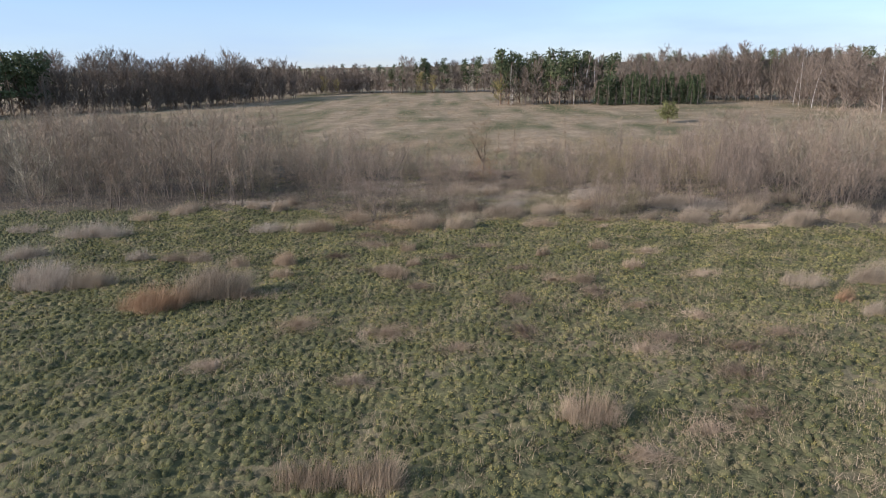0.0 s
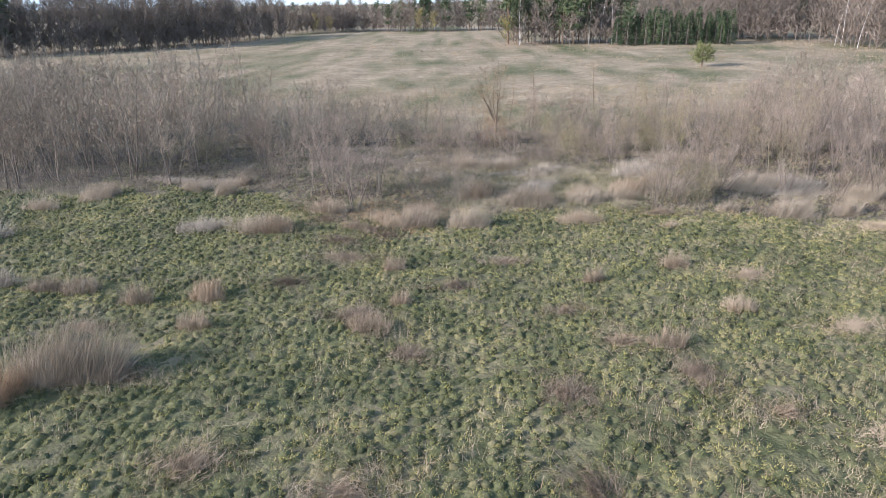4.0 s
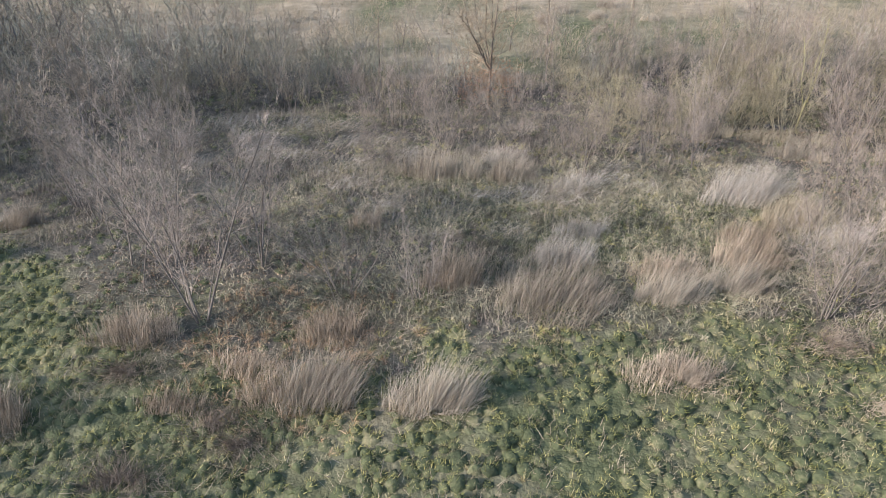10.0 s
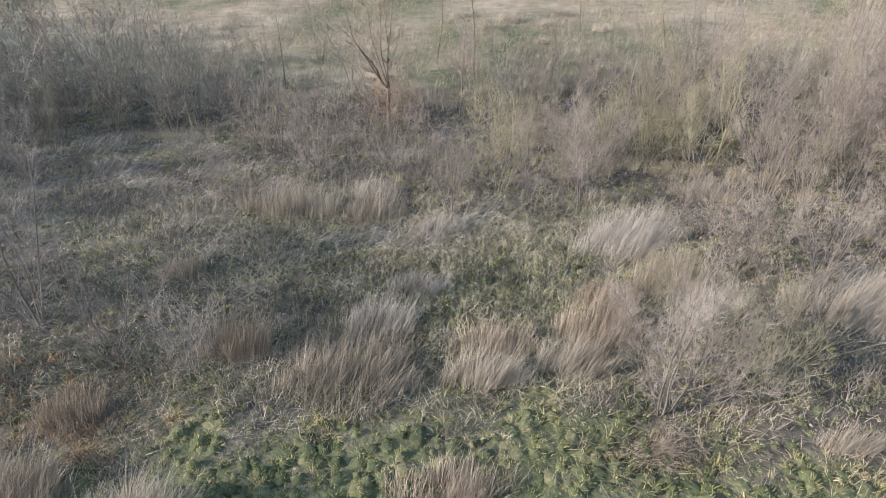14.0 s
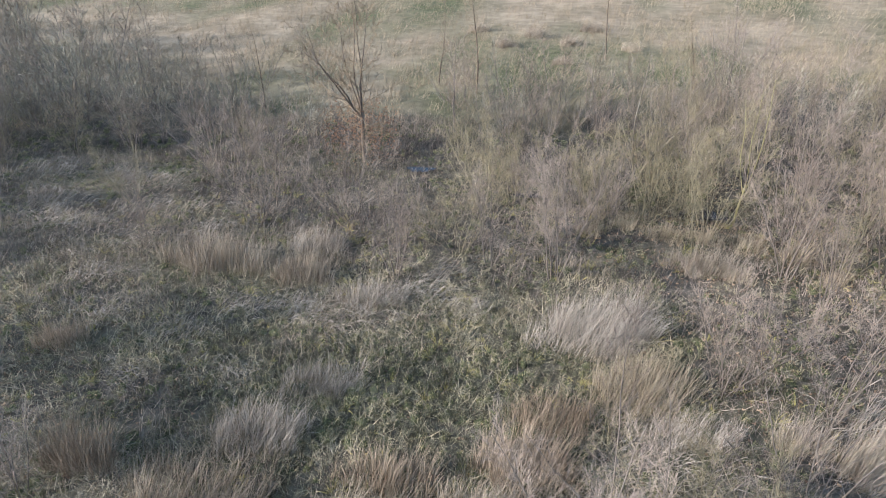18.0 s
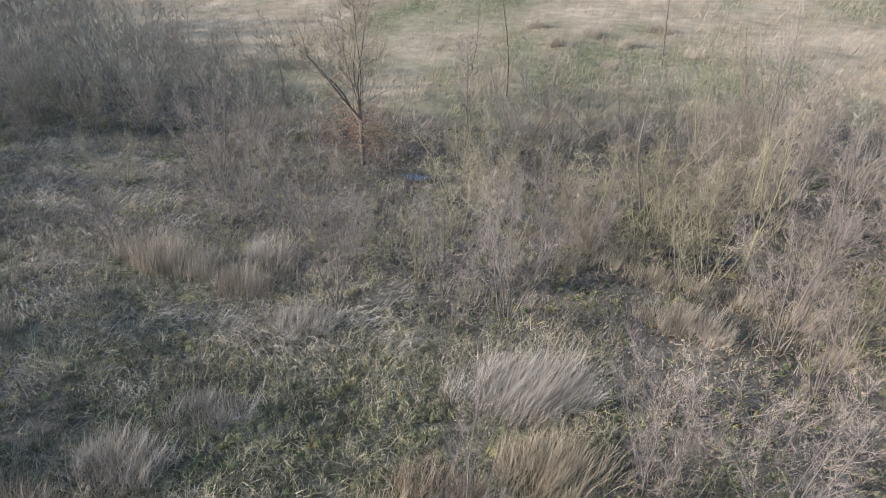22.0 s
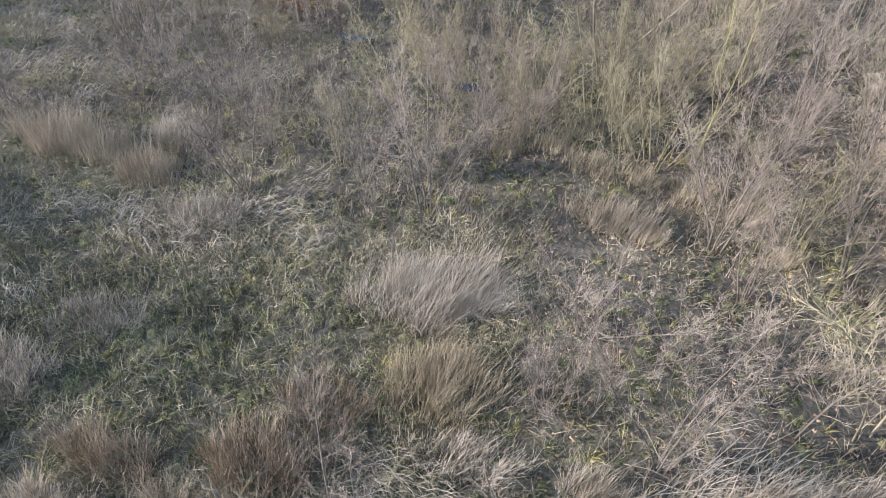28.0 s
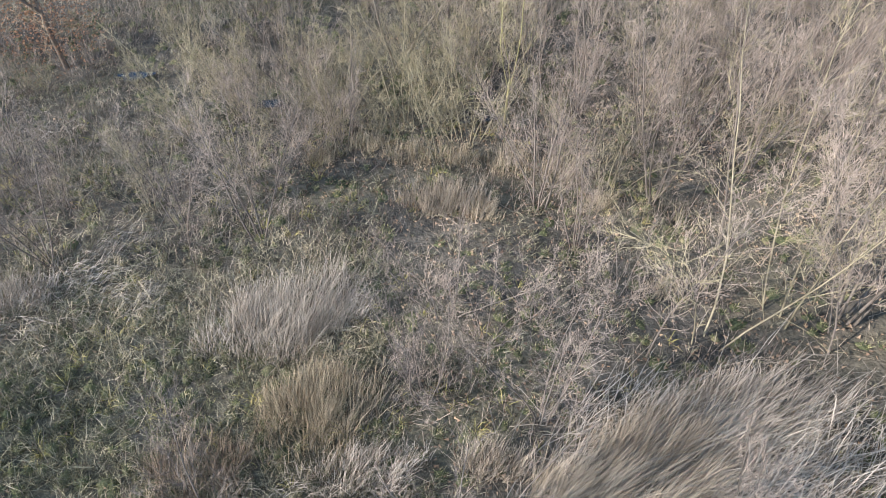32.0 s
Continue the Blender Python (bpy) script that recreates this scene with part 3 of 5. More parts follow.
def field_tufts():
    n = 30000
    y = 64 + 150 * rng.uniform(0, 1, n) ** 1.3
    x = rng.uniform(-0.75, 0.75, n) * (y + 15) + 5
    keep = (y > back(x)) & (waves(x, y, 9, 62) + 0.5 * waves(x, y, 25, 63) > 0.0)
    x, y = x[keep], y[keep]
    k = 6
    n = len(x) * k
    s = np.repeat(0.25 + (y - 60) / 75, k)
    bx, by = np.repeat(x, k) + rng.normal(0, 0.25, n), np.repeat(y, k) + rng.normal(0, 0.2, n)
    z = land(bx, by)
    far = short_blades(np.stack([bx, by, z], 1), tilted(n, 5, 50), rng.uniform(0.2, 0.5, n), rng.uniform(0.02, 0.04, n) * s)
    n = 75000
    x, y = rng.uniform(-32, 46, n), 64 + 34 * rng.uniform(0, 1, n) ** 1.4
    keep = (y > back(x) - 2) & (waves(x, y, 4, 64) + 0.6 * waves(x, y, 11, 65) > -0.7 + 0.9 * rng.uniform(0, 1, n))
    x, y = x[keep], y[keep]
    n = len(x)
    near = short_blades(np.stack([x, y, land(x, y)], 1), unit(tilted(n, 0, 60) + np.array([0.3, 0.1, 0])), rng.uniform(0.2, 0.65, n), rng.uniform(0.014, 0.028, n))
    return join([far, near])


tagged(new("dry_field_grass", tri_mesh("dry_field_grass", *field_tufts(), FIELDGRASS)), "pale dry grass standing in tufts over the far field", "dry grass", kind="stuff")


def dead_weeds():
    """Brown dead stalks standing in loose patches over the meadow."""
    n = 90000
    x, y = rng.uniform(-28, 32, n), rng.uniform(12, 47, n)
    keep = (np.abs(x) < 0.72 * y + 3) & (in_meadow(x, y) > 0.5) & (waves(x, y, 5, 91) + 0.5 * waves(x, y, 1.6, 92) + 0.45 * smooth_step(2, 9, x) * (1 - smooth_step(24, 32, y)) > 0.25 + 0.6 * rng.uniform(0, 1, n))
    x, y = x[keep], y[keep]
    k = len(x)
    return short_blades(np.stack([x, y, land(x, y) + 0.03], 1), tilted(k, 0, 48), rng.uniform(0.15, 0.5, k), rng.uniform(0.007, 0.014, k))


tagged(new("dead_weeds", tri_mesh("dead_weeds", *dead_weeds(), REED["weed"])), "brown dead weed stalks in loose patches over the turf", "dead weeds", kind="stuff")

# ---- water in the ditch ----
for wx, wy, wl, ww in ((10.6, 60.9, 0.55, 0.2), (6.5, 62.6, 0.5, 0.24), (16.2, 59.8, 0.9, 0.35)):
    w = np.arange(28) * 2 * math.pi / 28
    rim = 1 + 0.18 * np.sin(3 * w + wx) + 0.1 * np.sin(5 * w + wy)
    zz = float(land(wx, wy)) + 0.16
    v = np.concatenate([[[wx, wy, zz]], np.stack([wx + wl * rim * np.cos(w), wy + ww * rim * np.sin(w), np.full(28, zz)], 1)])
    f = np.array([(0, 1 + a, 1 + (a + 1) % 28) for a in range(28)])
    tagged(new("ditch_pool", tri_mesh("ditch_pool", v, f, WATER)), "small dark pool of still water in the ditch", "pool", "ditch pools", "structure")


# ---- dry reed and weed clumps ----
REED_LABEL = {
    "pale": "clump of pale dry reed grass standing at the thicket edge",
    "grey": "clump of grey dead grass leaning over the wet floor",
    "rust": "clump of rust-orange dead reed grass in the meadow",
    "yellow": "upright clump of yellowish dry grass on damp ground",
    "weed": "loose clump of brown dead weed stalks in the turf",
}


def reed_clump(kind, x, y, width, height, lean=18, bearing=0.25, deep=0.5):
    y += 0.2 * width
    top = tagged(new("weed_clump" if kind == "weed" else "reed_clump"), REED_LABEL[kind], "dead weeds" if kind == "weed" else "reed clump", "dry clumps")
    top.location = (x, y, float(land(x, y)))
    loose = kind == "weed"
    height *= 0.84
    deep = 0.8 if kind == "yellow" else deep
    n = int((1000 if loose else 760 if kind == "yellow" else 1150) * (width * max(height, 0.8)) ** 0.9) + 60
    for name, share, lo, hi, tall, droop in (("standing_growth", 0.76, 0, 11, 1.0, 0.05), ("fallen_skirt", 0.24, 15, 70, 0.7, 0.2)):
        k = int(n * share)
        w, u = rng.uniform(-math.pi, math.pi, k), np.sqrt(rng.uniform(0, 1, k))
        edge = 1 + 0.25 * np.sin(2 * w + x) + 0.18 * np.sin(5 * w + y)
        px, py = 0.5 * width * u * np.cos(w) * edge, 0.5 * width * deep * u * np.sin(w) * edge
        tuft = waves(x + px, y + py, 0.55, 19)
        pz = land(x + px, y + py) - top.location.z - 0.03
        d = tilted(k, lo, hi) + np.array([math.cos(bearing), math.sin(bearing), 0]) * math.tan(radians(lean)) * rng.uniform(0.4, 1.4, k)[:, None]
        d = unit(d + 0.10 * np.stack([np.cos(w) * u, np.sin(w) * u, 0 * u], 1) + 0.13 * np.stack([np.sin(9 * tuft), np.cos(7 * tuft), 0 * u], 1) + rng.normal(0, 0.16 if kind == "grey" else 0.085, (k, 3)))
        length = height * tall * rng.uniform(0.35, 1.15, k) * np.clip(1.05 - 0.3 * u * u + 0.28 * tuft, 0.25, 1.5)
        part(name, blades(np.stack([px, py, pz], 1), d, length, rng.uniform(0.004, 0.009, k), 0.16, rng.uniform(0.2, 1.6, k) * droop), REED[kind], top, kind="stuff")
    return top


MAT_LABEL = {"straw": "patch of pale straw flattened over the green turf", "brown": "patch of brown dead weeds lying flat in the turf"}
MAT_SKIN = {"straw": REED["weed"], "brown": BROWNMAT}


def flat_mat(kind, x, y, width, deep):
    """Dead stalks beaten down into a mat, in a few swirls, with loose ends standing out."""
    top = tagged(new("flattened_grass" if kind == "straw" else "flattened_weeds"), MAT_LABEL[kind], "dead grass" if kind == "straw" else "dead weeds", "beaten-down patches")
    top.location = (x, y, float(land(x, y)))
    for name, many, lo, hi, a, b in (("lying_stalks", 230, 45, 88, 0.15, 0.6), ("loose_ends", 170, 5, 60, 0.12, 0.42)):
        k = int(many * width * deep)
        u = np.abs(rng.normal(0, 0.62, k))
        w = rng.uniform(-math.pi, math.pi, k)
        edge = 1 + 0.3 * np.sin(2 * w + x * 3) + 0.22 * np.sin(5 * w + y)
        px, py = 0.5 * width * u * np.cos(w) * edge, 0.5 * deep * u * np.sin(w) * edge
        pz = land(x + px, y + py) - top.location.z + 0.02 + rng.uniform(0, 0.10, k)
        swirl = 2.2 * waves(x + px, y + py, 2.4, 17) + x
        part(name, short_blades(np.stack([px, py, pz], 1), tilted(k, lo, hi, swirl, 1.5), rng.uniform(a, b, k), rng.uniform(0.006, 0.012, k)), MAT_SKIN[kind], top)


for kind, x, y, width, deep in (("straw", -2.3, 24.3, 3.4, 2.2), ("straw", -6.2, 25.4, 2.6, 2.2), ("brown", -3.2, 33.3, 3.2, 1.8), ("brown", 3.3, 28.2, 2.2, 2.6), ("brown", 3.2, 24.3, 1.9, 2.4),
                                ("straw", 0.5, 22.5, 2.2, 1.4), ("brown", -4.3, 39.4, 3.8, 1.6), ("straw", 5.6, 31.1, 1.6, 1.8), ("brown", 2.6, 38.4, 2.2, 1.2), ("straw", -3.2, 20.1, 2.4, 1.2),
                                ("straw", 7.6, 22.1, 2.6, 1.3), ("straw", 8.8, 27.2, 1.9, 1.3), ("straw", -8.7, 21.5, 2.4, 1.5), ("brown", -5.0, 41.5, 2.6, 1.4), ("brown", -3.6, 43.0, 1.8, 1.4),
                                ("brown", -1.0, 46.0, 2.6, 1.8), ("brown", 11.0, 44.9, 2.7, 1.6), ("straw", 7.1, 43.9, 1.9, 1.3), ("straw", 10.9, 42.7, 1.2, 1.0), ("brown", -8.8, 43.2, 2.2, 1.6),
                                ("brown", -6.2, 44.6, 2.2, 1.5), ("straw", 13.5, 32.0, 2.6, 1.5), ("brown", 12.0, 36.5, 2.4, 1.4), ("straw", -12.5, 32.8, 2.2, 1.3), ("brown", 7.2, 29.0, 1.6, 3.0), ("straw", 20.9, 41.9, 3.6, 1.8), ("straw", 25.6, 43.6, 3.0, 1.8), ("brown", -1.2, 30.6, 2.0, 1.6), ("brown", 4.2, 33.6, 2.0, 1.3), ("straw", -9.6, 29.6, 2.2, 1.6), ("brown", 0.4, 35.8, 2.4, 1.2), ("brown", -6.4, 36.6, 2.2, 1.2), ("straw", 11.0, 26.0, 2.0, 1.4), ("brown", -2.8, 42.4, 2.0, 1.3), ("brown", 8.6, 23.2, 2.6, 1.6), ("brown", 11.2, 22.4, 2.8, 1.5), ("brown", 13.4, 23.8, 2.4, 1.4), ("brown", 10.2, 20.0, 2.6, 1.6), ("straw", 5.4, 15.4, 2.6, 1.2), ("straw", 7.8, 16.6, 2.4, 1.2), ("brown", 9.4, 17.4, 2.2, 1.2)):
    flat_mat(kind, x, y, width, deep)
# clumps out in the meadow, x, y, width, height
for row in ((-13.5, 27.5, 3.0, 1.6, "rust"), (-11.2, 29.0, 2.8, 2.4, "pale"), (-18.4, 31.1, 2.2, 1.5, "pale"), (-21.0, 31.2, 3.4, 2.0, "grey"),
            (-14.4, 35.7, 1.7, 1.0, "pale"), (-18.3, 36.7, 1.4, 1.1, "grey"), (-24.0, 42.0, 4.0, 1.5, "grey"), (-22.9, 47.6, 1.8, 1.1, "pale"),
            (-20.4, 49.0, 2.6, 1.2, "pale"), (-9.2, 35.2, 1.2, 1.0, "rust"), (-12.4, 43.5, 2.4, 1.0, "grey"), (-9.3, 42.8, 2.9, 1.1, "pale"),
            (-29.6, 43.9, 2.4, 0.9, "grey"), (17.7, 29.4, 2.6, 1.0, "pale"), (21.4, 30.0, 1.8, 1.6, "pale"), (18.3, 27.4, 0.9, 0.95, "rust"),
            (18.5, 25.6, 1.0, 0.8, "pale"), (-3.2, 44.3, 1.7, 1.0, "weed"), (-4.6, 43.2, 1.3, 0.8, "weed"), (-14.4, 51.6, 3.6, 0.6, "grey"),
            (-17.2, 52.2, 2.6, 0.6, "grey"), (-16.0, 36.0, 1.6, 0.9, "pale"), (-25.5, 37.0, 2.6, 1.2, "grey")):
    reed_clump(row[4], *row[:4])
for row in ((4.3, 16.9, 2.1, 1.3), (-3.6, 14.2, 1.9, 1.1), (-1.9, 14.0, 1.7, 1.3), (-9.1, 34.9, 1.3, 1.2), (-2.2, 37.9, 1.1, 1.0), (-2.6, 32.0, 1.6, 1.0),
            (7.0, 30.7, 1.2, 1.0), (5.9, 36.3, 0.9, 0.9), (-8.7, 32.5, 1.3, 0.9), (-11.7, 34.8, 1.0, 1.2), (9.5, 37.6, 1.1, 0.9), (10.4, 33.3, 1.2, 0.9),
            (-1.7, 34.2, 0.9, 0.8), (6.8, 43.6, 2.2, 0.9), (-8.3, 42.6, 1.8, 1.2), (-6.3, 45.5, 2.0, 1.2), (-2.5, 43.4, 1.5, 1.0), (-1.4, 45.6, 1.8, 1.0)):
    reed_clump("weed", *row, lean=6)
# clumps along the thicket's edge
for row in ((-15.3, 50.5, 1.5, 1.0), (-13.0, 49.6, 1.3, 1.3), (-20.3, 49.6, 2.0, 1.1), (-12.6, 52.0, 1.2, 1.2), (-1.4, 43.3, 2.2, 1.6), (1.2, 42.9, 1.7, 1.6),
            (4.5, 46.2, 3.7, 1.2), (7.6, 46.6, 1.6, 1.3), (9.6, 47.0, 1.7, 1.2), (16.9, 48.6, 1.6, 1.4), (17.7, 43.8, 2.4, 1.4),
            (14.7, 44.7, 1.0, 0.9), (22.8, 46.4, 2.2, 1.5), (24.2, 42.0, 2.3, 1.8), (20.6, 44.2, 1.3, 1.3), (18.1, 48.3, 3.4, 1.3), (28.5, 43.5, 2.4, 1.6), (27.0, 49.5, 2.0, 1.3), (32.0, 42.6, 2.6, 1.5)):
    reed_clump("pale", *row)
# clumps in the dry field behind
for row in ((9.2, 79.5, 1.2, 0.9), (11.0, 82.0, 1.4, 1.0), (13.2, 80.4, 1.2, 0.9), (14.8, 84.0, 1.4, 1.0), (12.4, 76.2, 1.0, 0.8), (16.6, 79.0, 1.2, 0.8), (7.4, 83.6, 1.2, 0.9)):
    reed_clump("pale", *row, deep=0.8)
# clumps on the thicket's floor
for row in ((1.6, 54.6, 2.7, 1.5, "pale"), (4.2, 54.3, 1.9, 1.2, "pale"), (12.1, 52.1, 3.1, 1.5, "grey"), (12.9, 50.2, 2.1, 1.3, "yellow"), (13.6, 49.2, 1.8, 0.8, "grey"),
            (1.8, 47.6, 1.3, 1.8, "weed"), (4.2, 55.8, 2.0, 0.9, "grey"), (6.4, 53.3, 1.8, 0.9, "grey"), (10.4, 48.1, 2.2, 1.3, "weed"), (7.9, 47.7, 1.7, 1.1, "weed"),
            (15.4, 55.5, 2.0, 1.0, "pale"), (20.2, 49.7, 3.0, 1.1, "grey"), (18.4, 49.3, 2.0, 1.2, "pale"), (15.8, 49.3, 1.0, 1.0, "pale"), (12.7, 50.6, 1.6, 1.2, "yellow"), (5.0, 48.4, 2.2, 1.1, "grey"),
            (13.6, 58.1, 1.0, 0.8, "yellow"), (14.7, 57.5, 1.2, 0.8, "yellow"), (15.9, 57.3, 1.0, 0.7, "yellow"), (17.0, 57.0, 1.1, 0.8, "yellow"), (18.2, 56.6, 1.0, 0.8, "yellow"),
            (12.5, 57.7, 0.9, 0.7, "yellow"), (18.9, 55.6, 0.8, 0.6, "yellow"), (16.2, 55.4, 0.9, 0.6, "yellow"), (19.6, 53.0, 0.7, 0.5, "yellow"), (-0.8, 51.1, 1.3, 0.9, "weed"), (5.9, 50.1, 1.9, 0.8, "grey"), (11.0, 49.4, 2.0, 1.0, "weed")):
    reed_clump(row[4], *row[:4], lean=16 if row[4] == "grey" else 9)


# ---- dead leaves and arched grass on the thicket's floor ----
def dead_leaves(n, x0, x1, y0, y1, inside):
    x, y = rng.uniform(x0, x1, n), rng.uniform(y0, y1, n)
    keep = inside(x, y)
    x, y = x[keep], y[keep]
    k = len(x)
    return short_blades(np.stack([x, y, land(x, y) + 0.03 + rng.uniform(0, 0.05, k)], 1), tilted(k, 55, 100), rng.uniform(0.05, 0.10, k), rng.uniform(0.04, 0.07, k))


leaves = dead_leaves(42000, -9, 26, 44, 64, lambda x, y: on_floor(x, y) & (rng.uniform(0, 1, len(x)) < 0.10 + 0.5 * smooth_step(12, 16, x) + 0.9 * (1 - smooth_step(0.7, 1.5, np.hypot((x - 14.3) / 3.6, (y - 57.3) / 1.7))) + 0.7 * (1 - smooth_step(0.7, 1.4, np.hypot((x + 4) / 4.5, (y - 49) / 3.5)))))
tagged(new("leaf_litter", tri_mesh("leaf_litter", *leaves, LEAFLITTER)), "brown dead leaves lying under the shrubs", "leaf litter", kind="stuff")


def arched_grass(x, y, size, bearing):
    """Long dead grass that has fallen over in one arching swathe."""
    top = tagged(new("fallen_grass"), "swathe of long grey dead grass fallen over on the thicket floor", "dead grass", "fallen grass")
    top.location = (x, y, float(land(x, y)))
    for name, share, lift in (("upper_blades", 0.6, 0.62), ("lower_blades", 0.4, 0.3)):
        k = int(200 * size ** 1.2 * share)
        px, py = rng.normal(0, 0.50 * size, k), rng.normal(0, 0.32 * size, k)
        p = np.stack([px, py, land(x + px, y + py) - top.location.z], 1)
        w = bearing + rng.normal(0, 0.5, k)
        out = np.stack([np.cos(w), np.sin(w), 0 * w], 1)
        l = size * rng.uniform(0.35, 0.85, k)
        up = lift * rng.uniform(0.4, 1.3, k)[:, None] * np.array([0, 0, 1.0])
        d = unit(out * 0.7 + up * 1.3)
        e = unit(out - 0.35 * up - np.array([0, 0, 0.25]) + rng.normal(0, 0.12, (k, 3)))
        part(name, bent_twigs(p, d, e, l, rng.uniform(0.009, 0.016, k)), FALLEN, top, kind="stuff")


for gx_, gy_, gs in ((5.6, 53.0, 1.3), (6.6, 53.4, 1.2), (4.6, 53.2, 1.0), (7.6, 54.2, 1.0), (3.0, 53.2, 0.9), (-0.6, 52.6, 1.0), (-3.4, 55.6, 1.2), (-5.2, 57.4, 1.3), (-2.2, 58.2, 1.2), (0.4, 57.0, 1.1),
                     (3.2, 57.4, 1.0), (-6.6, 59.4, 1.2), (2.0, 52.0, 0.9), (8.4, 55.2, 0.9), (9.0, 53.6, 0.9), (13.2, 48.8, 1.1), 
                     (12.2, 48.9, 0.9), (-1.8, 54.2, 1.0), (6.0, 56.8, 0.9), (4.6, 59.6, 1.1), (-8.4, 56.4, 1.2), (9.4, 57.2, 1.0), (1.2, 50.4, 0.9), (3.6, 50.8, 0.9), (-4.6, 60.6, 1.2), (-7.8, 61.2, 1.3), (-2.8, 60.4, 1.1), (-9.4, 59.6, 1.2), (-0.6, 59.0, 1.0), (-6.0, 58.4, 1.1), (-3.6, 57.0, 1.0), (-1.4, 56.2, 1.1),
                                          (18.3, 49.7, 2.0), (19.3, 49.1, 2.2), (20.5, 49.9, 2.0), (19.6, 48.4, 1.9), (20.8, 48.8, 2.0), (18.5, 48.5, 1.8), (18.9, 49.3, 2.0)):
    arched_grass(gx_, gy_, gs, rng.uniform(-0.6, 0.7))


# ---- trees and shrubs ----
def limb_paths(base, d, length, steps, wander, lift):
    """The line of a limb that wanders and bends upwards."""
    pts, d = [np.array(base, float)], np.array(d, float)
    for _ in range(steps):
        d = d + rng.normal(0, wander, 3) + np.array([0, 0, lift])
        d = d / np.linalg.norm(d)
        pts.append(pts[-1] + d * length / steps)
    return np.array(pts)


def along(path, u):
    """Point and direction at the share u of a path."""
    s = u * (len(path) - 1)
    i = min(int(s), len(path) - 2)
    return path[i] + (path[i + 1] - path[i]) * (s - i), unit(path[i + 1] - path[i])


def twig_sprays(paths, spec):
    """Branchlets and fine twigs along a set of limbs."""
    P = np.array(paths)
    k, m = spec["twigs"], spec["sprays"]
    i = np.repeat(np.arange(len(P)), k)
    u = rng.uniform(0.12, 1.0, len(i)) ** 0.85 * 2.999
    j = u.astype(int)
    p = P[i, j] + (P[i, j + 1] - P[i, j]) * (u - j)[:, None]
    d = unit(unit(P[i, 3] - P[i, 0]) * 0.75 + rng.normal(0, spec.get("loose", 0.5), (len(i), 3)) + np.array([0, 0, spec.get("rise", 0.2)]))
    e = unit(d + rng.normal(0, 0.3, (len(i), 3)) + np.array([0, 0, 0.2]))
    l = spec["l2"] * rng.uniform(0.5, 1.35, len(i)) * (1.15 - 0.16 * u)
    if spec.get("near", True):
        made = [bent_twigs(p, d, e, l, np.full(len(i), spec["fine"]))]
    else:
        made = [short_blades(p, d, l, np.full(len(i), spec["fine"]))]
    v = rng.uniform(0.2, 1.0, len(i) * m)
    p, d, e, l = [np.repeat(q, m, 0) for q in (p, d, e, l)]
    q = p + d * (np.minimum(v, 0.5) * l)[:, None] + e * (np.maximum(v - 0.5, 0) * l)[:, None]
    g = unit(e + rng.normal(0, 0.5, (len(q), 3)))
    made.append(short_blades(q, g, l * rng.uniform(0.3, 0.75, len(q)), np.full(len(q), spec["fine"] * 0.8)))
    return made


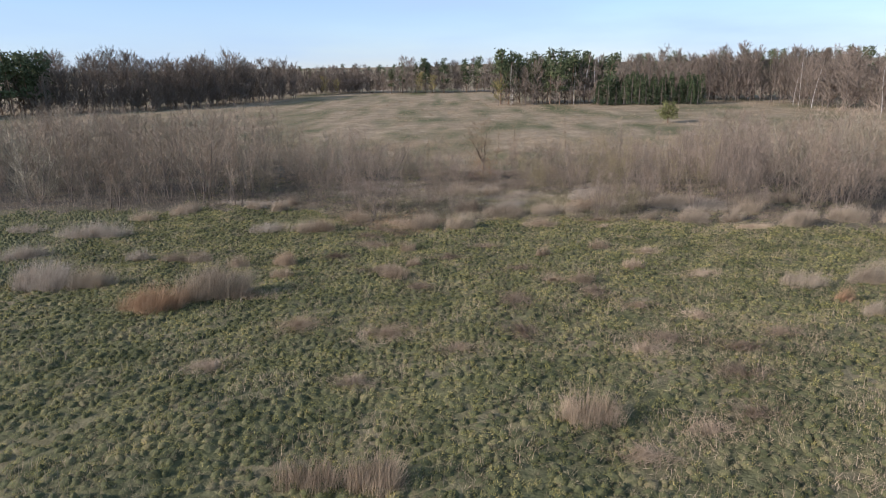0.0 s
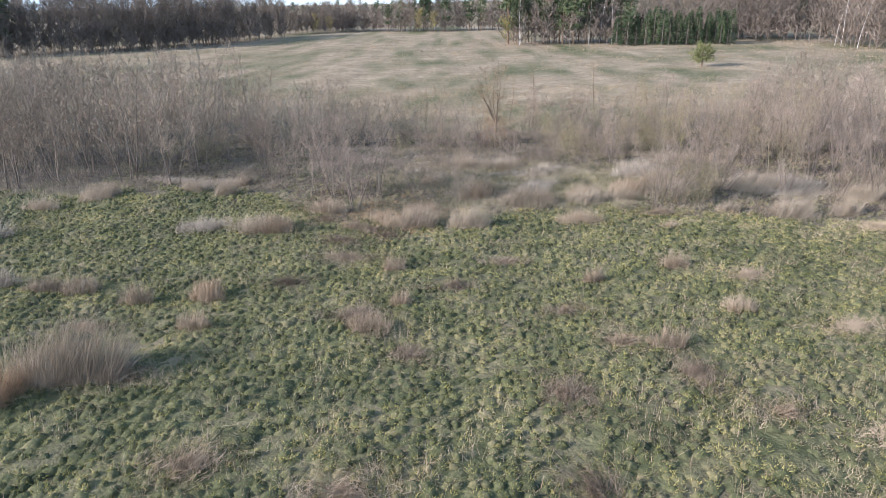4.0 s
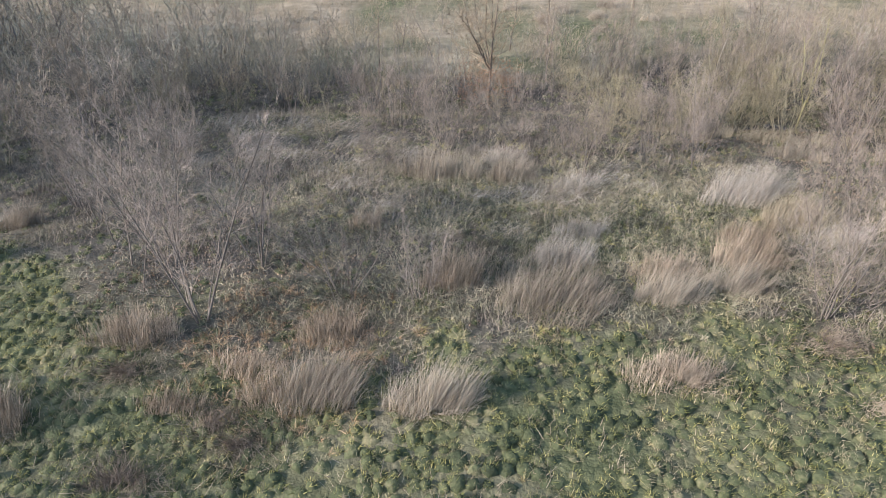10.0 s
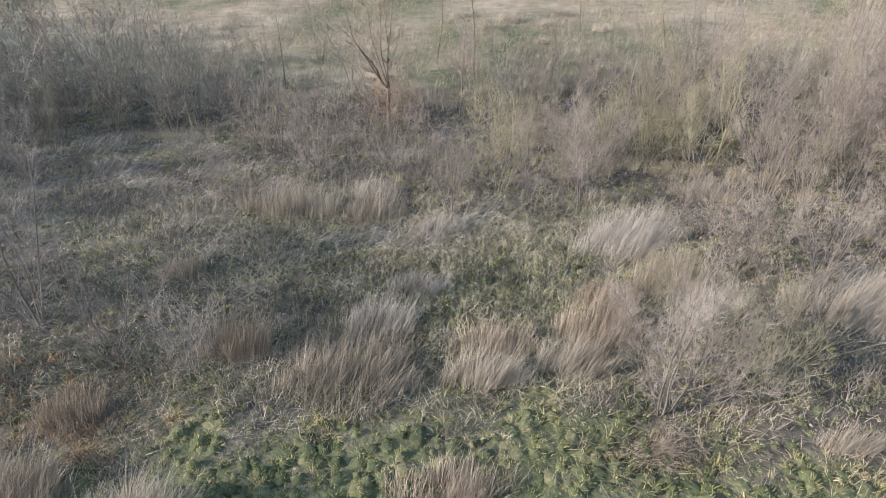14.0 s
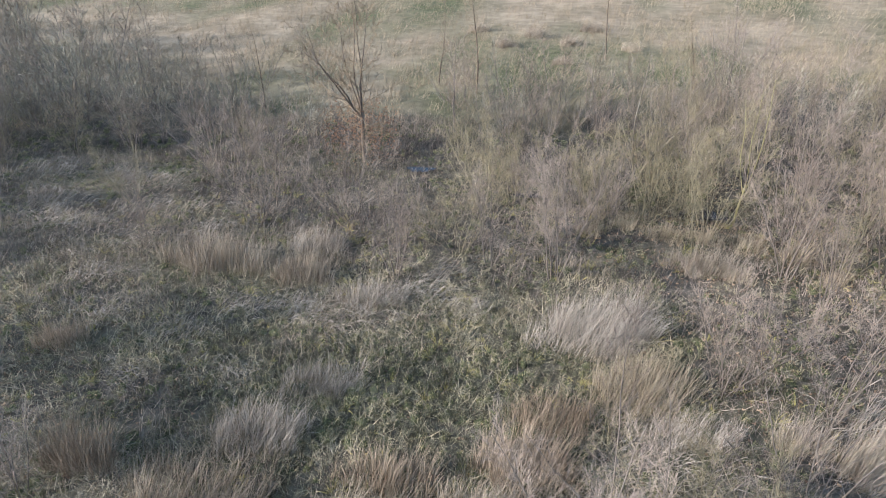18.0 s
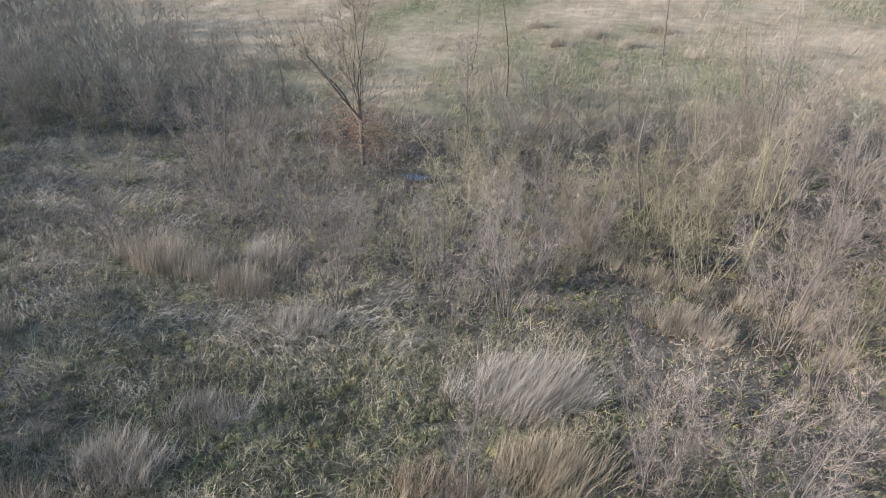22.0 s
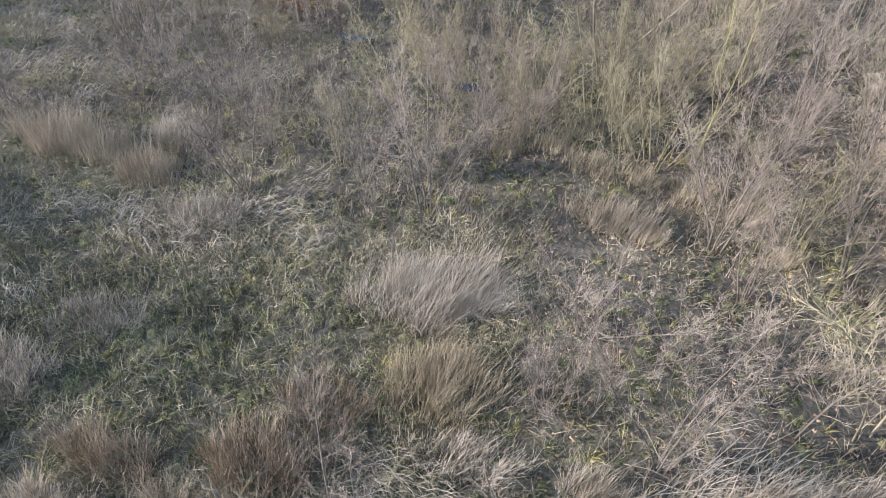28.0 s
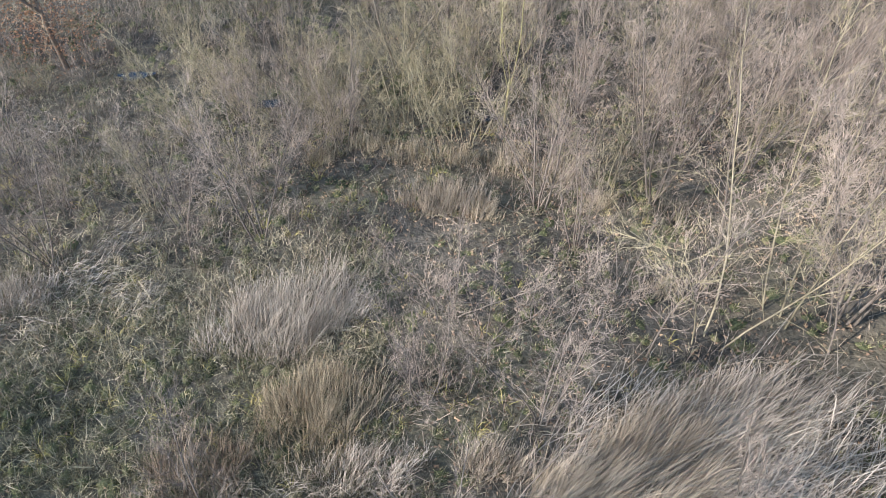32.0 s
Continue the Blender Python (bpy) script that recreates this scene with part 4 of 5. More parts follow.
def bare_tree(spec):
    """A leafless tree or shrub of its usual height, as a thing with its stems, limbs and crown."""
    top = tagged(new(spec["name"]), spec["label"], spec["category"], spec["group"])
    H, crown, limbs, bole = spec["h"], [], [], None
    many = spec["stems"] > 1
    if spec.get("fork"):
        bole = limb_paths((0, 0, -0.15), (0, 0, 1), spec["fork"] + 0.15, 4, 0.025, 0)
        trunk = part("trunk", tube(bole, np.linspace(spec["thick"] * 1.9, spec["thick"] * 1.3, 5), 8), spec["bark"], top, smooth=True)
        for _ in range(14 if spec.get("leaves") else 4):
            lp, _d = along(bole, rng.uniform(0.4, 0.98))
            lb = limb_paths(lp, tilted(1, 60, 95)[0], rng.uniform(0.6, 1.4), 3, 0.2, 0.0)
            crown.append(tube(lb, [0.016, 0.012, 0.008, 0.003], 3))
            limbs.append(lb)
    for s in range(spec["stems"]):
        w = s * 2.4 + rng.uniform(-0.6, 0.6)
        out = radians(rng.uniform(*spec["fan"])) if many else radians(rng.uniform(0, 5))
        d = np.array([math.sin(out) * math.cos(w), math.sin(out) * math.sin(w), math.cos(out)])
        L = H * rng.uniform(0.68, 1.0) if s else H
        base = np.array([math.cos(w), math.sin(w), 0]) * (rng.uniform(0.03, spec["foot"]) if many else 0) - np.array([0, 0, 0.1])
        if bole is not None:
            base, L = bole[-1] - np.array([0, 0, rng.uniform(0, 0.45)]), (H - spec["fork"]) * rng.uniform(0.8, 1.1)
        path = limb_paths(base, d, L, 7, spec.get("wander", 0.07), spec.get("lift", 0.02))
        r0 = spec["thick"] * rng.uniform(0.6, 1.1)
        radii = np.linspace(r0, 0.006, 8)
        part("limb" if bole is not None else "stem" if many else "trunk", tube(path, radii, 5), spec["bark"], top if bole is None else trunk, smooth=True)
        limbs.append(path[-4:])
        for b in range(spec["branches"]):
            u = spec["low"] + (0.97 - spec["low"]) * (b + rng.uniform(0, 1)) / spec["branches"]
            p, pd = along(path, u)
            az, tip = b * 2.4 + rng.uniform(-0.7, 0.7), radians(rng.uniform(*spec["angle"]))
            a, c = [k[0] for k in sides(pd[None])]
            bd = pd * math.cos(tip) + (a * math.cos(az) + c * math.sin(az)) * math.sin(tip)
            bl = H * spec["reach"] * (1.1 - u) ** 0.6 * rng.uniform(0.55, 1.2)
            bp = limb_paths(p, bd, bl, 3, 0.13, 0.07)
            br = max(r0 * (1.05 - u) * spec.get("limb", 0.4), 0.0035)
            limbs.append(bp)
            if spec.get("near", True):
                crown.append(tube(bp, [br, br * 0.75, br * 0.5, br * 0.25], 3))
            else:
                crown.append(bent_twigs(bp[:1], unit(bp[1:2] - bp[:1]), unit(bp[3:] - bp[1:2]), np.array([bl]), np.array([br * 2.2])))
    crown = part("crown", crown + twig_sprays(limbs, spec), spec["twig"], top)
    if spec.get("leaves"):
        k = spec["leaves"]
        w, u = rng.uniform(-math.pi, math.pi, k), rng.uniform(0, 1, k) ** 0.6
        p = np.stack([1.6 * u * np.cos(w), 1.6 * u * np.sin(w), 0.6 + 1.9 * rng.uniform(0, 1, k) - 0.3 * u], 1)
        part("dead_leaves", short_blades(p, tilted(k, 60, 130), rng.uniform(0.05, 0.09, k), rng.uniform(0.035, 0.06, k)), RUSTLEAF, crown, "rusty brown leaves still hanging")
    return top


KINDS = {
    "A": dict(name="alder_sapling", label="slender leafless alder sapling with grey bark in the wet thicket", category="tree", group="bare saplings", h=4.6, stems=1, thick=0.026, branches=44, twigs=7, sprays=5,
              low=0.18, angle=(30, 58), reach=0.30, l2=0.40, fine=0.0062, bark=BARK["grey"], twig=TWIG["pink"]),
    "M": dict(name="alder_bush", label="many-stemmed leafless alder with dense pinkish twigs", category="tree", group="bare saplings", h=4.4, stems=5, fan=(4, 20), foot=0.22, thick=0.026, branches=14, twigs=7, sprays=6, limb=0.38,
              low=0.15, angle=(26, 56), reach=0.24, l2=0.42, fine=0.0062, wander=0.06, bark=BARK["grey"], twig=TWIG["pink"]),
    "K": dict(name="alder_clump", label="clump of slender leafless alders with bare lower stems", category="tree", group="bare saplings", h=6.5, stems=4, fan=(2, 9), foot=0.55, thick=0.045, branches=16, twigs=7, sprays=4,
              low=0.30, angle=(35, 68), reach=0.20, l2=0.62, fine=0.016, near=False, bark=BARK["grey"], twig=TWIG["belt"]),
    "S": dict(name="willow_shrub", label="low leafless willow shrub with dense upright grey-pink twigs", category="shrub", group="bare shrubs", h=2.7, stems=8, fan=(6, 36), foot=0.28, thick=0.016, branches=8, twigs=7, sprays=5, limb=0.42,
              low=0.1, angle=(18, 48), reach=0.30, l2=0.32, fine=0.0056, rise=0.3, wander=0.08, bark=BARK["grey"], twig=TWIG["pink"]),
    "G": dict(name="olive_shrub", label="leafless shrub with olive-brown lichen-covered stems beside the ditch", category="shrub", group="bare shrubs", h=2.8, stems=8, fan=(6, 36), foot=0.3, thick=0.015, branches=8, twigs=7,
              sprays=6, limb=0.42, low=0.1, angle=(25, 60), reach=0.30, l2=0.30, fine=0.0056, wander=0.09, loose=0.7, bark=BARK["lichen"], twig=TWIG["green"]),
    "Y": dict(name="lichen_tree", label="young leafless tree with yellow lichen on its leaning stems", category="tree", group="bare saplings", h=5.2, stems=3, fan=(4, 15), foot=0.3, thick=0.02, branches=20, twigs=6, sprays=4,
              low=0.2, angle=(30, 60), reach=0.19, l2=0.42, fine=0.0062, wander=0.06, bark=BARK["lichen"], twig=TWIG["green"]),
    "L": dict(name="golden_lichen_tree", label="small bare tree whose forked stems are bright yellow with lichen", category="tree", group="lone trees", h=5.0, stems=3, fan=(8, 22), foot=0.12, thick=0.022, branches=14, twigs=7,
              sprays=4, low=0.15, angle=(30, 60), reach=0.18, l2=0.36, fine=0.0062, wander=0.08, lift=0.04, fork=1.5, bark=BARK["golden"], twig=TWIG["green"]),
    "T": dict(name="thin_tree", label="thin leafless tree standing alone in dry grass", category="tree", group="bare saplings", h=4.8, stems=1, thick=0.05, branches=26, twigs=6, sprays=4, low=0.2, angle=(30, 55), reach=0.17,
              l2=0.36, fine=0.010, bark=BARK["brown"], twig=TWIG["brown"]),
    "O": dict(name="oak_tree", label="young bare oak with crooked limbs and rusty leaves about its trunk", category="tree", group="lone trees", h=6.6, stems=6, fan=(5, 34), foot=0.1, thick=0.046, branches=13, twigs=9, sprays=5, low=0.08,
              angle=(40, 78), reach=0.27, l2=0.50, fine=0.015, limb=0.55, wander=0.12, lift=0.03, fork=2.1, bark=BARK["brown"], twig=TWIG["brown"], leaves=1700),
    "B": dict(name="birch_sapling", label="young tree with pale crooked stems and fine bare twigs", category="tree", group="bare saplings", h=5.0, stems=2, fan=(6, 18), foot=0.15, thick=0.052, branches=24, twigs=7, sprays=4, low=0.2,
              angle=(30, 55), reach=0.22, l2=0.38, fine=0.0062, wander=0.08, bark=BARK["pale"], twig=TWIG["grey"]),
    "F": dict(name="alder_tree", label="leafless young alder in the dense thicket belt", category="tree", group="thicket trees", h=6.0, stems=2, fan=(3, 10), foot=0.3, thick=0.045, branches=17, twigs=6, sprays=3, low=0.16,
              angle=(30, 58), reach=0.24, l2=0.85, fine=0.024, near=False, bark=BARK["belt"], twig=TWIG["belt"]),
    "W": dict(name="thicket_willow", label="leafless willow bush filling the thicket belt", category="shrub", group="thicket trees", h=3.6, stems=6, fan=(5, 32), foot=0.4, thick=0.022, branches=8, twigs=5, sprays=3, low=0.06,
              angle=(20, 50), reach=0.27, l2=0.55, fine=0.018, rise=0.3, near=False, bark=BARK["belt"], twig=TWIG["willow"]),
}
VARIANTS = {"K": 4, "L": 1, "A": 4, "M": 5, "S": 4, "G": 2, "Y": 2, "T": 2, "O": 1, "B": 1, "F": 5, "W": 4}
made_trees = {}


def plant(kind, x, y, height, turn=None, wide=1.0):
    """Set a tree of that kind and height: the first of a variant is built, the rest are copies."""
    k = int(rng.integers(VARIANTS[kind]))
    s = height / KINDS[kind]["h"]
    at = Matrix.Translation((x, y, float(land(x, y)))) @ Matrix.Rotation(rng.uniform(0, 6.28) if turn is None else turn, 4, "Z")
    size = Vector((s * wide, s * wide, s))
    if (kind, k) not in made_trees:
        ob = made_trees[kind, k] = bare_tree(KINDS[kind])
        ob.matrix_basis = at @ Matrix.Diagonal((*size, 1))
        return ob
    first = made_trees[kind, k]
    return copy_thing(first, at @ Matrix.Diagonal((size.x / first.scale.x, size.y / first.scale.y, size.z / first.scale.z, 1)))


# the left-hand group
for kind, x, y, h in (("A", -28.6, 44.6, 3.7), ("K", -27.0, 52.4, 7.0), ("K", -25.7, 54.5, 6.9), ("K", -24.0, 56.0, 7.2), ("K", -20.2, 53.3, 7.8), ("K", -20.9, 56.0, 6.8),
                      ("K", -16.8, 56.0, 7.4), ("K", -17.1, 52.3, 6.6), ("A", -17.3, 58.2, 7.4), ("K", -11.3, 53.5, 5.7), ("K", -28.8, 57.0, 6.4), ("A", -27.6, 59.3, 6.6),
                      ("M", -4.9, 46.7, 6.2), ("A", -7.8, 49.4, 6.2), ("M", -6.5, 49.2, 5.8), ("M", -3.9, 49.3, 5.4), ("S", -1.3, 47.8, 3.3), ("A", -5.6, 48.0, 6.0),
                      ("A", -6.9, 47.9, 5.4), ("A", -8.9, 50.8, 5.0),  ("S", -6.3, 50.2, 2.6), ("A", -11.0, 53.2, 4.6), ("M", -10.0, 52.2, 3.8)):
    plant(kind, x, y, h)
# the middle, round the clearing and the ditch
plant("O", 4.1, 63.5, 6.6)
for kind, x, y, h in (("M", 6.9, 54.7, 3.7), ("A", 10.0, 54.5, 3.6), ("M", 11.3, 55.2, 4.1), ("M", 9.5, 55.7, 3.2), ("S", 1.8, 59.1, 3.5), ("S", -0.2, 60.5, 3.7),
                      ("S", 0.9, 62.6, 3.4), ("S", 11.3, 56.8, 2.2), ("B", 14.4, 62.0, 5.2), ("L", 17.2, 59.3, 5.0), ("G", 14.5, 59.5, 3.6), ("G", 16.1, 58.2, 3.4),
                      ("G", 12.7, 60.2, 3.1), ("G", 12.8, 58.9, 2.0), ("G", 15.3, 59.3, 2.2), ("G", 16.6, 61.2, 2.8), ("G", 14.0, 58.4, 1.7), ("G", 8.0, 63.4, 2.7), ("S", 16.1, 61.3, 3.3), ("M", 18.2, 62.2, 5.2), ("S", 10.3, 59.9, 2.3), ("S", 11.2, 60.0, 2.5), ("S", 4.9, 57.9, 3.2), ("S", 1.8, 57.6, 2.6)):
    plant(kind, x, y, h)
for kind, x, y, h in (("S", -0.7, 55.8, 1.9), ("S", 3.5, 62.2, 1.9), ("S", 5.2, 62.3, 1.7), ("G", 4.3, 61.6, 1.5), ("G", -10.9, 62.5, 3.0), ("G", -8.4, 63.6, 2.8), ("S", 6.7, 56.3, 2.5), ("T", 8.1, 71.2, 5.3), ("T", 6.1, 72.3, 4.2), ("T", 15.0, 77.4, 5.0), ("T", 18.0, 70.0, 3.9),
                      ("T", -1.5, 67.9, 4.1), ("S", -1.7, 62.5, 3.6), ("W", -6.1, 64.4, 3.3), ("W", -11.2, 65.3, 3.9), ("W", -14.8, 66.6, 4.1), ("W", -10.3, 64.7, 3.1),
                      ("F", -23.6, 71.4, 5.7), ("W", -18.8, 75.0, 4.6), ("S", 13.0, 58.4, 2.8), ("G", 14.9, 60.9, 3.3), ("W", -3.6, 66.0, 3.2)):
    plant(kind, x, y, h)
# the right-hand group
for kind, x, y, h in (("S", 14.7, 50.9, 2.7), ("S", 15.2, 52.7, 2.7), ("M", 17.5, 55.7, 4.2), ("M", 18.1, 54.4, 3.0), ("M", 16.7, 50.3, 3.6), ("S", 18.7, 53.0, 2.2), ("S", 15.9, 52.0, 2.2), ("S", 17.0, 52.4, 2.0),
                      ("Y", 20.1, 51.9, 6.4), ("Y", 21.7, 52.2, 6.2), ("M", 23.0, 52.2, 5.7), ("M", 20.2, 55.8, 4.7), ("M", 20.7, 57.9, 4.4), ("A", 11.3, 46.1, 4.2),
                      ("A", 12.0, 48.0, 4.3), ("M", 11.4, 46.0, 4.2), ("G", 13.2, 46.8, 3.2), ("G", 14.4, 47.4, 2.8), ("S", 12.4, 46.4, 2.8), ("S", 0.9, 47.2, 2.7),  ("S", 12.5, 47.0, 3.0), ("G", 13.8, 46.5, 2.4), ("S", 15.3, 47.8, 3.4), ("A", 18.9, 51.6, 4.6), ("A", 22.3, 51.4, 5.4)):
    plant(kind, x, y, h)
for kind, x, y, h in (("A", 25.2, 49.8, 7.2), ("S", 27.3, 46.7, 5.0), ("A", 21.2, 54.2, 6.0), ("A", 23.3, 54.0, 5.8), ("M", 22.6, 56.5, 5.2), ("M", 19.4, 60.0, 4.8),
                      ("M", 22.5, 60.5, 5.2), ("S", 17.9, 56.6, 3.0), ("M", 24.6, 57.8, 5.4), ("S", 19.3, 48.2, 2.6)):
    plant(kind, x, y, h)


def scatter(n, x0, x1, y0, y1, gap, ok):
    """Places at least a gap apart."""
    pts = []
    for _ in range(n * 30):
        p = (rng.uniform(x0, x1), rng.uniform(y0, y1))
        if ok(*p) and all((p[0] - a) ** 2 + (p[1] - b) ** 2 > gap * gap for a, b in pts):
            pts.append(p)
            if len(pts) == n:
                break
    return pts


# close growth beside the path
for x, y in scatter(42, 8.5, 27, 56, 67, 1.2, lambda a, b: b < back(a) and np.hypot((a - 15.2) / 3.2, (b - 56.6) / 1.8) > 1 and np.hypot(a - 4.4, b - 63) > 2.2):
    plant("SSGGG"[int(rng.integers(5))], x, y, rng.uniform(1.6, 3.4))
for x, y in scatter(25, 15, 31, 57, 70, 1.4, lambda a, b: b < back(a) + 1):
    plant("MMYA"[int(rng.integers(4))], x, y, rng.uniform(3.6, 5.6))
for x, y in scatter(40, 22, 33, 47, 62, 1.15, lambda a, b: b > front(a) + 4):
    plant("MAAS"[int(rng.integers(4))], x, y, rng.uniform(3.8, 6.4))
for x, y in scatter(11, -16, 0, 56, 66, 1.9, lambda a, b: b > front(a) + 5):
    plant("SSMG"[int(rng.integers(4))], x, y, rng.uniform(1.8, 3.6))


# the belt of thicket that runs off to both sides
def belt(n, x0, x1, y0, y1, gap, ok, low, high):
    for x, y in scatter(n, x0, x1, y0, y1, gap, ok):
        plant("F" if rng.uniform() < 0.68 else "W", x, y, rng.uniform(low, high) if rng.uniform() < 0.75 else rng.uniform(0.65 * low, low))


belt(150, -60, -19, 54, 82, 1.45, lambda a, b: front(a) + 3 < b < back(a) + 1, 5.4, 7.6)
belt(30, -20, -9, 58, 74, 1.6, lambda a, b: b < back(a), 3.4, 5.6)
belt(190, 29, 64, 46, 78, 1.25, lambda a, b: front(a) + 4 < b < back(a) + 3, 4.6, 6.8)
belt(20, -16, 3, 63, 69, 1.7, lambda a, b: b < back(a) and np.hypot(a - 4.1, b - 63.5) > 2.2, 2.6, 4.0)
belt(44, 3, 30, 63.5, 70, 1.2, lambda a, b: abs(a - 4.3) > 2.3, 2.2, 3.6)
belt(60, -60, -16, 53, 62, 1.5, lambda a, b: b > front(a) + 1.5, 2.0, 3.2)
belt(30, -12, 30, 66, 73, 1.6, lambda a, b: abs(a - 4.3) > 2.3, 2.7, 4.2)


# ---- far woods ----
def far_bare(h, fine=640, low=0.05, stout=0.09, broad=0.20):
    """Trunk and branching rounded crown of a leafless forest tree of that height, with the brush round its foot."""
    path = limb_paths((0, 0, -0.2), (0, 0, 1), h, 5, 0.05, 0.02)
    trunk = tube(path, np.linspace(stout, stout * 0.3, 6) * h / 12, 4)
    k = max(int(fine / 11), 6)
    us = np.maximum(low, 0.12) + (0.95 - np.maximum(low, 0.12)) * rng.uniform(0, 1, k) ** 0.8
    p = np.array([along(path, u)[0] for u in us])
    d, e = tilted(k, 35, 68), np.zeros((k, 3))
    e = unit(d * np.array([0.8, 0.8, 1]) + np.array([0, 0, 0.5]))
    l = h * broad * 1.35 * np.sin(math.pi * (0.25 + 0.68 * us)) ** 0.7 * rng.uniform(0.6, 1.15, k)
    crown = [bent_twigs(p, d, e, l, np.full(k, 0.10))]
    i = rng.integers(0, k, fine)
    v = rng.uniform(0.2, 1.0, fine)
    tp = p[i] + d[i] * (np.minimum(v, 0.5) * l[i])[:, None] + e[i] * (np.maximum(v - 0.5, 0) * l[i])[:, None]
    td = unit(e[i] + rng.normal(0, 0.55, (fine, 3)) + np.array([0, 0, 0.15]))
    crown.append(short_blades(tp, td, rng.uniform(0.4, 1.1, fine) * (1.5 if fine < 150 else 1.0) * (h / 12) ** 0.5, np.full(fine, 0.12 if fine < 150 else 0.085)))
    return trunk, join(crown)


def far_pine(h):
    """Trunk and irregular needle crown of a tall pine."""
    path = limb_paths((0, 0, -0.2), (0, 0, 1), h, 5, 0.03, 0.02)
    trunk = tube(path, np.linspace(0.17, 0.05, 6) * h / 12, 5)
    crown = []
    for c in range(26):
        u = rng.uniform(0.30, 1.0)
        w, out = rng.uniform(-math.pi, math.pi), h * 0.15 * (1.12 - u) ** 0.6 * rng.uniform(0.3, 1.1)
        centre = along(path, min(u, 0.99))[0] + np.array([math.cos(w) * out, math.sin(w) * out, 0.2])
        k = 22
        p = centre + rng.normal(0, 1, (k, 3)) * np.array([0.55, 0.55, 0.28]) * h / 12
        crown.append(short_blades(p, tilted(k, 20, 100), rng.uniform(0.5, 0.95, k), rng.uniform(0.22, 0.42, k)))
    return trunk, join(crown)


def far_spruce(h):
    """Trunk and tiered drooping branches of a spruce."""
    path = np.array([(0, 0, -0.2), (0, 0, h * 0.5), (0, 0, h)])
    trunk = tube(path, np.array([0.13, 0.08, 0.02]) * h / 8, 5)
    k = 520
    u = rng.uniform(0.02, 1.0, k) ** 0.85
    w = rng.uniform(-math.pi, math.pi, k)
    tier = (np.round(u * 15) + rng.normal(0, 0.25, k)) / 15
    r = h * 0.25 * (1.03 - tier) * rng.uniform(0.35, 1.0, k)
    p = np.stack([r * np.cos(w), r * np.sin(w), 0.1 + tier * h * 0.96 - r * 0.25 + rng.normal(0, 0.08, k)], 1)
    d = unit(np.stack([np.cos(w), np.sin(w), rng.uniform(-0.7, 0.3, k)], 1))
    return trunk, short_blades(p, d, rng.uniform(0.35, 0.8, k), rng.uniform(0.12, 0.26, k))


def bush_pine(h):
    """Short trunk and a broad needle crown that reaches almost to the ground."""
    trunk = tube(np.array([(0, 0, -0.2), (0, 0, h * 0.4), (0.05, 0, h * 0.9)]), np.array([0.1, 0.07, 0.02]), 5)
    k = 1500
    d = unit(rng.normal(0, 1, (k, 3)))
    lobes = 0.75 + 0.25 * np.sin(5 * d[:, 0] + 2) * np.sin(6 * d[:, 1]) + 0.15 * np.sin(9 * d[:, 2])
    p = d * (lobes * rng.uniform(0.45, 1.0, k))[:, None] * np.array([0.6, 0.6, 0.5]) * h + np.array([0, 0, h * 0.52])
    p[:, 2] = np.maximum(p[:, 2], 0.15)
    return trunk, short_blades(p, unit(d + rng.normal(0, 0.5, (k, 3)) + np.array([0, 0, 0.5])), rng.uniform(0.2, 0.45, k), rng.uniform(0.08, 0.17, k))


FAR = {
    "bush_pine": ([bush_pine(3.6)], BARK["pine"], BUSHPINE, "pine_bush", "bushy young pine standing alone in the dry field", "tree"),
    "bare": ([far_bare(12.0) for _ in range(6)], BARK["belt"], TWIG["far"], "forest_tree", "tall leafless tree at the wood's edge", "tree"),
    "birch": ([far_bare(12.0, 160, 0.3, 0.07, 0.13) for _ in range(3)], BARK["birch"], TWIG["far"], "birch_tree", "tall white-stemmed birch at the wood's edge", "tree"),
    "pine": ([far_pine(12.0) for _ in range(4)], BARK["pine"], NEEDLE, "pine_tree", "tall dark green pine at the wood's edge", "tree"),
    "spruce": ([far_spruce(8.0) for _ in range(4)], BARK["belt"], SPRUCE, "spruce_tree", "young dark green spruce in a dense plantation", "tree"),
    "oak": ([far_bare(12.0, 700, 0.38, 0.12, 0.30) for _ in range(3)], BARK["belt"], TWIG["far"], "forest_oak", "broad bare oak standing over the wood", "tree"),
    "deep": ([far_bare(12.0, 110, 0.05) for _ in range(4)], BARK["belt"], TWIG["far"], "forest_tree", "", ""),
    "bush": ([far_bare(4.5, 95, 0.0, 0.07, 0.36) for _ in range(4)], BARK["belt"], TWIG["far"], "edge_bush", "leafless bush at the foot of the wood", "shrub"),
    "willow": ([far_bare(6.0, 420, 0.0, 0.09, 0.3) for _ in range(2)], BARK["grey"], WILLOW, "golden_willow", "round yellowish willow before the wood", "tree"),
}
FAR_H = {"bush_pine": 3.6, "bare": 12.0, "birch": 12.0, "pine": 12.0, "spruce": 8.0, "willow": 6.0, "bush": 4.5, "deep": 12.0, "oak": 12.0}
far_meshes, far_rest = {}, {}


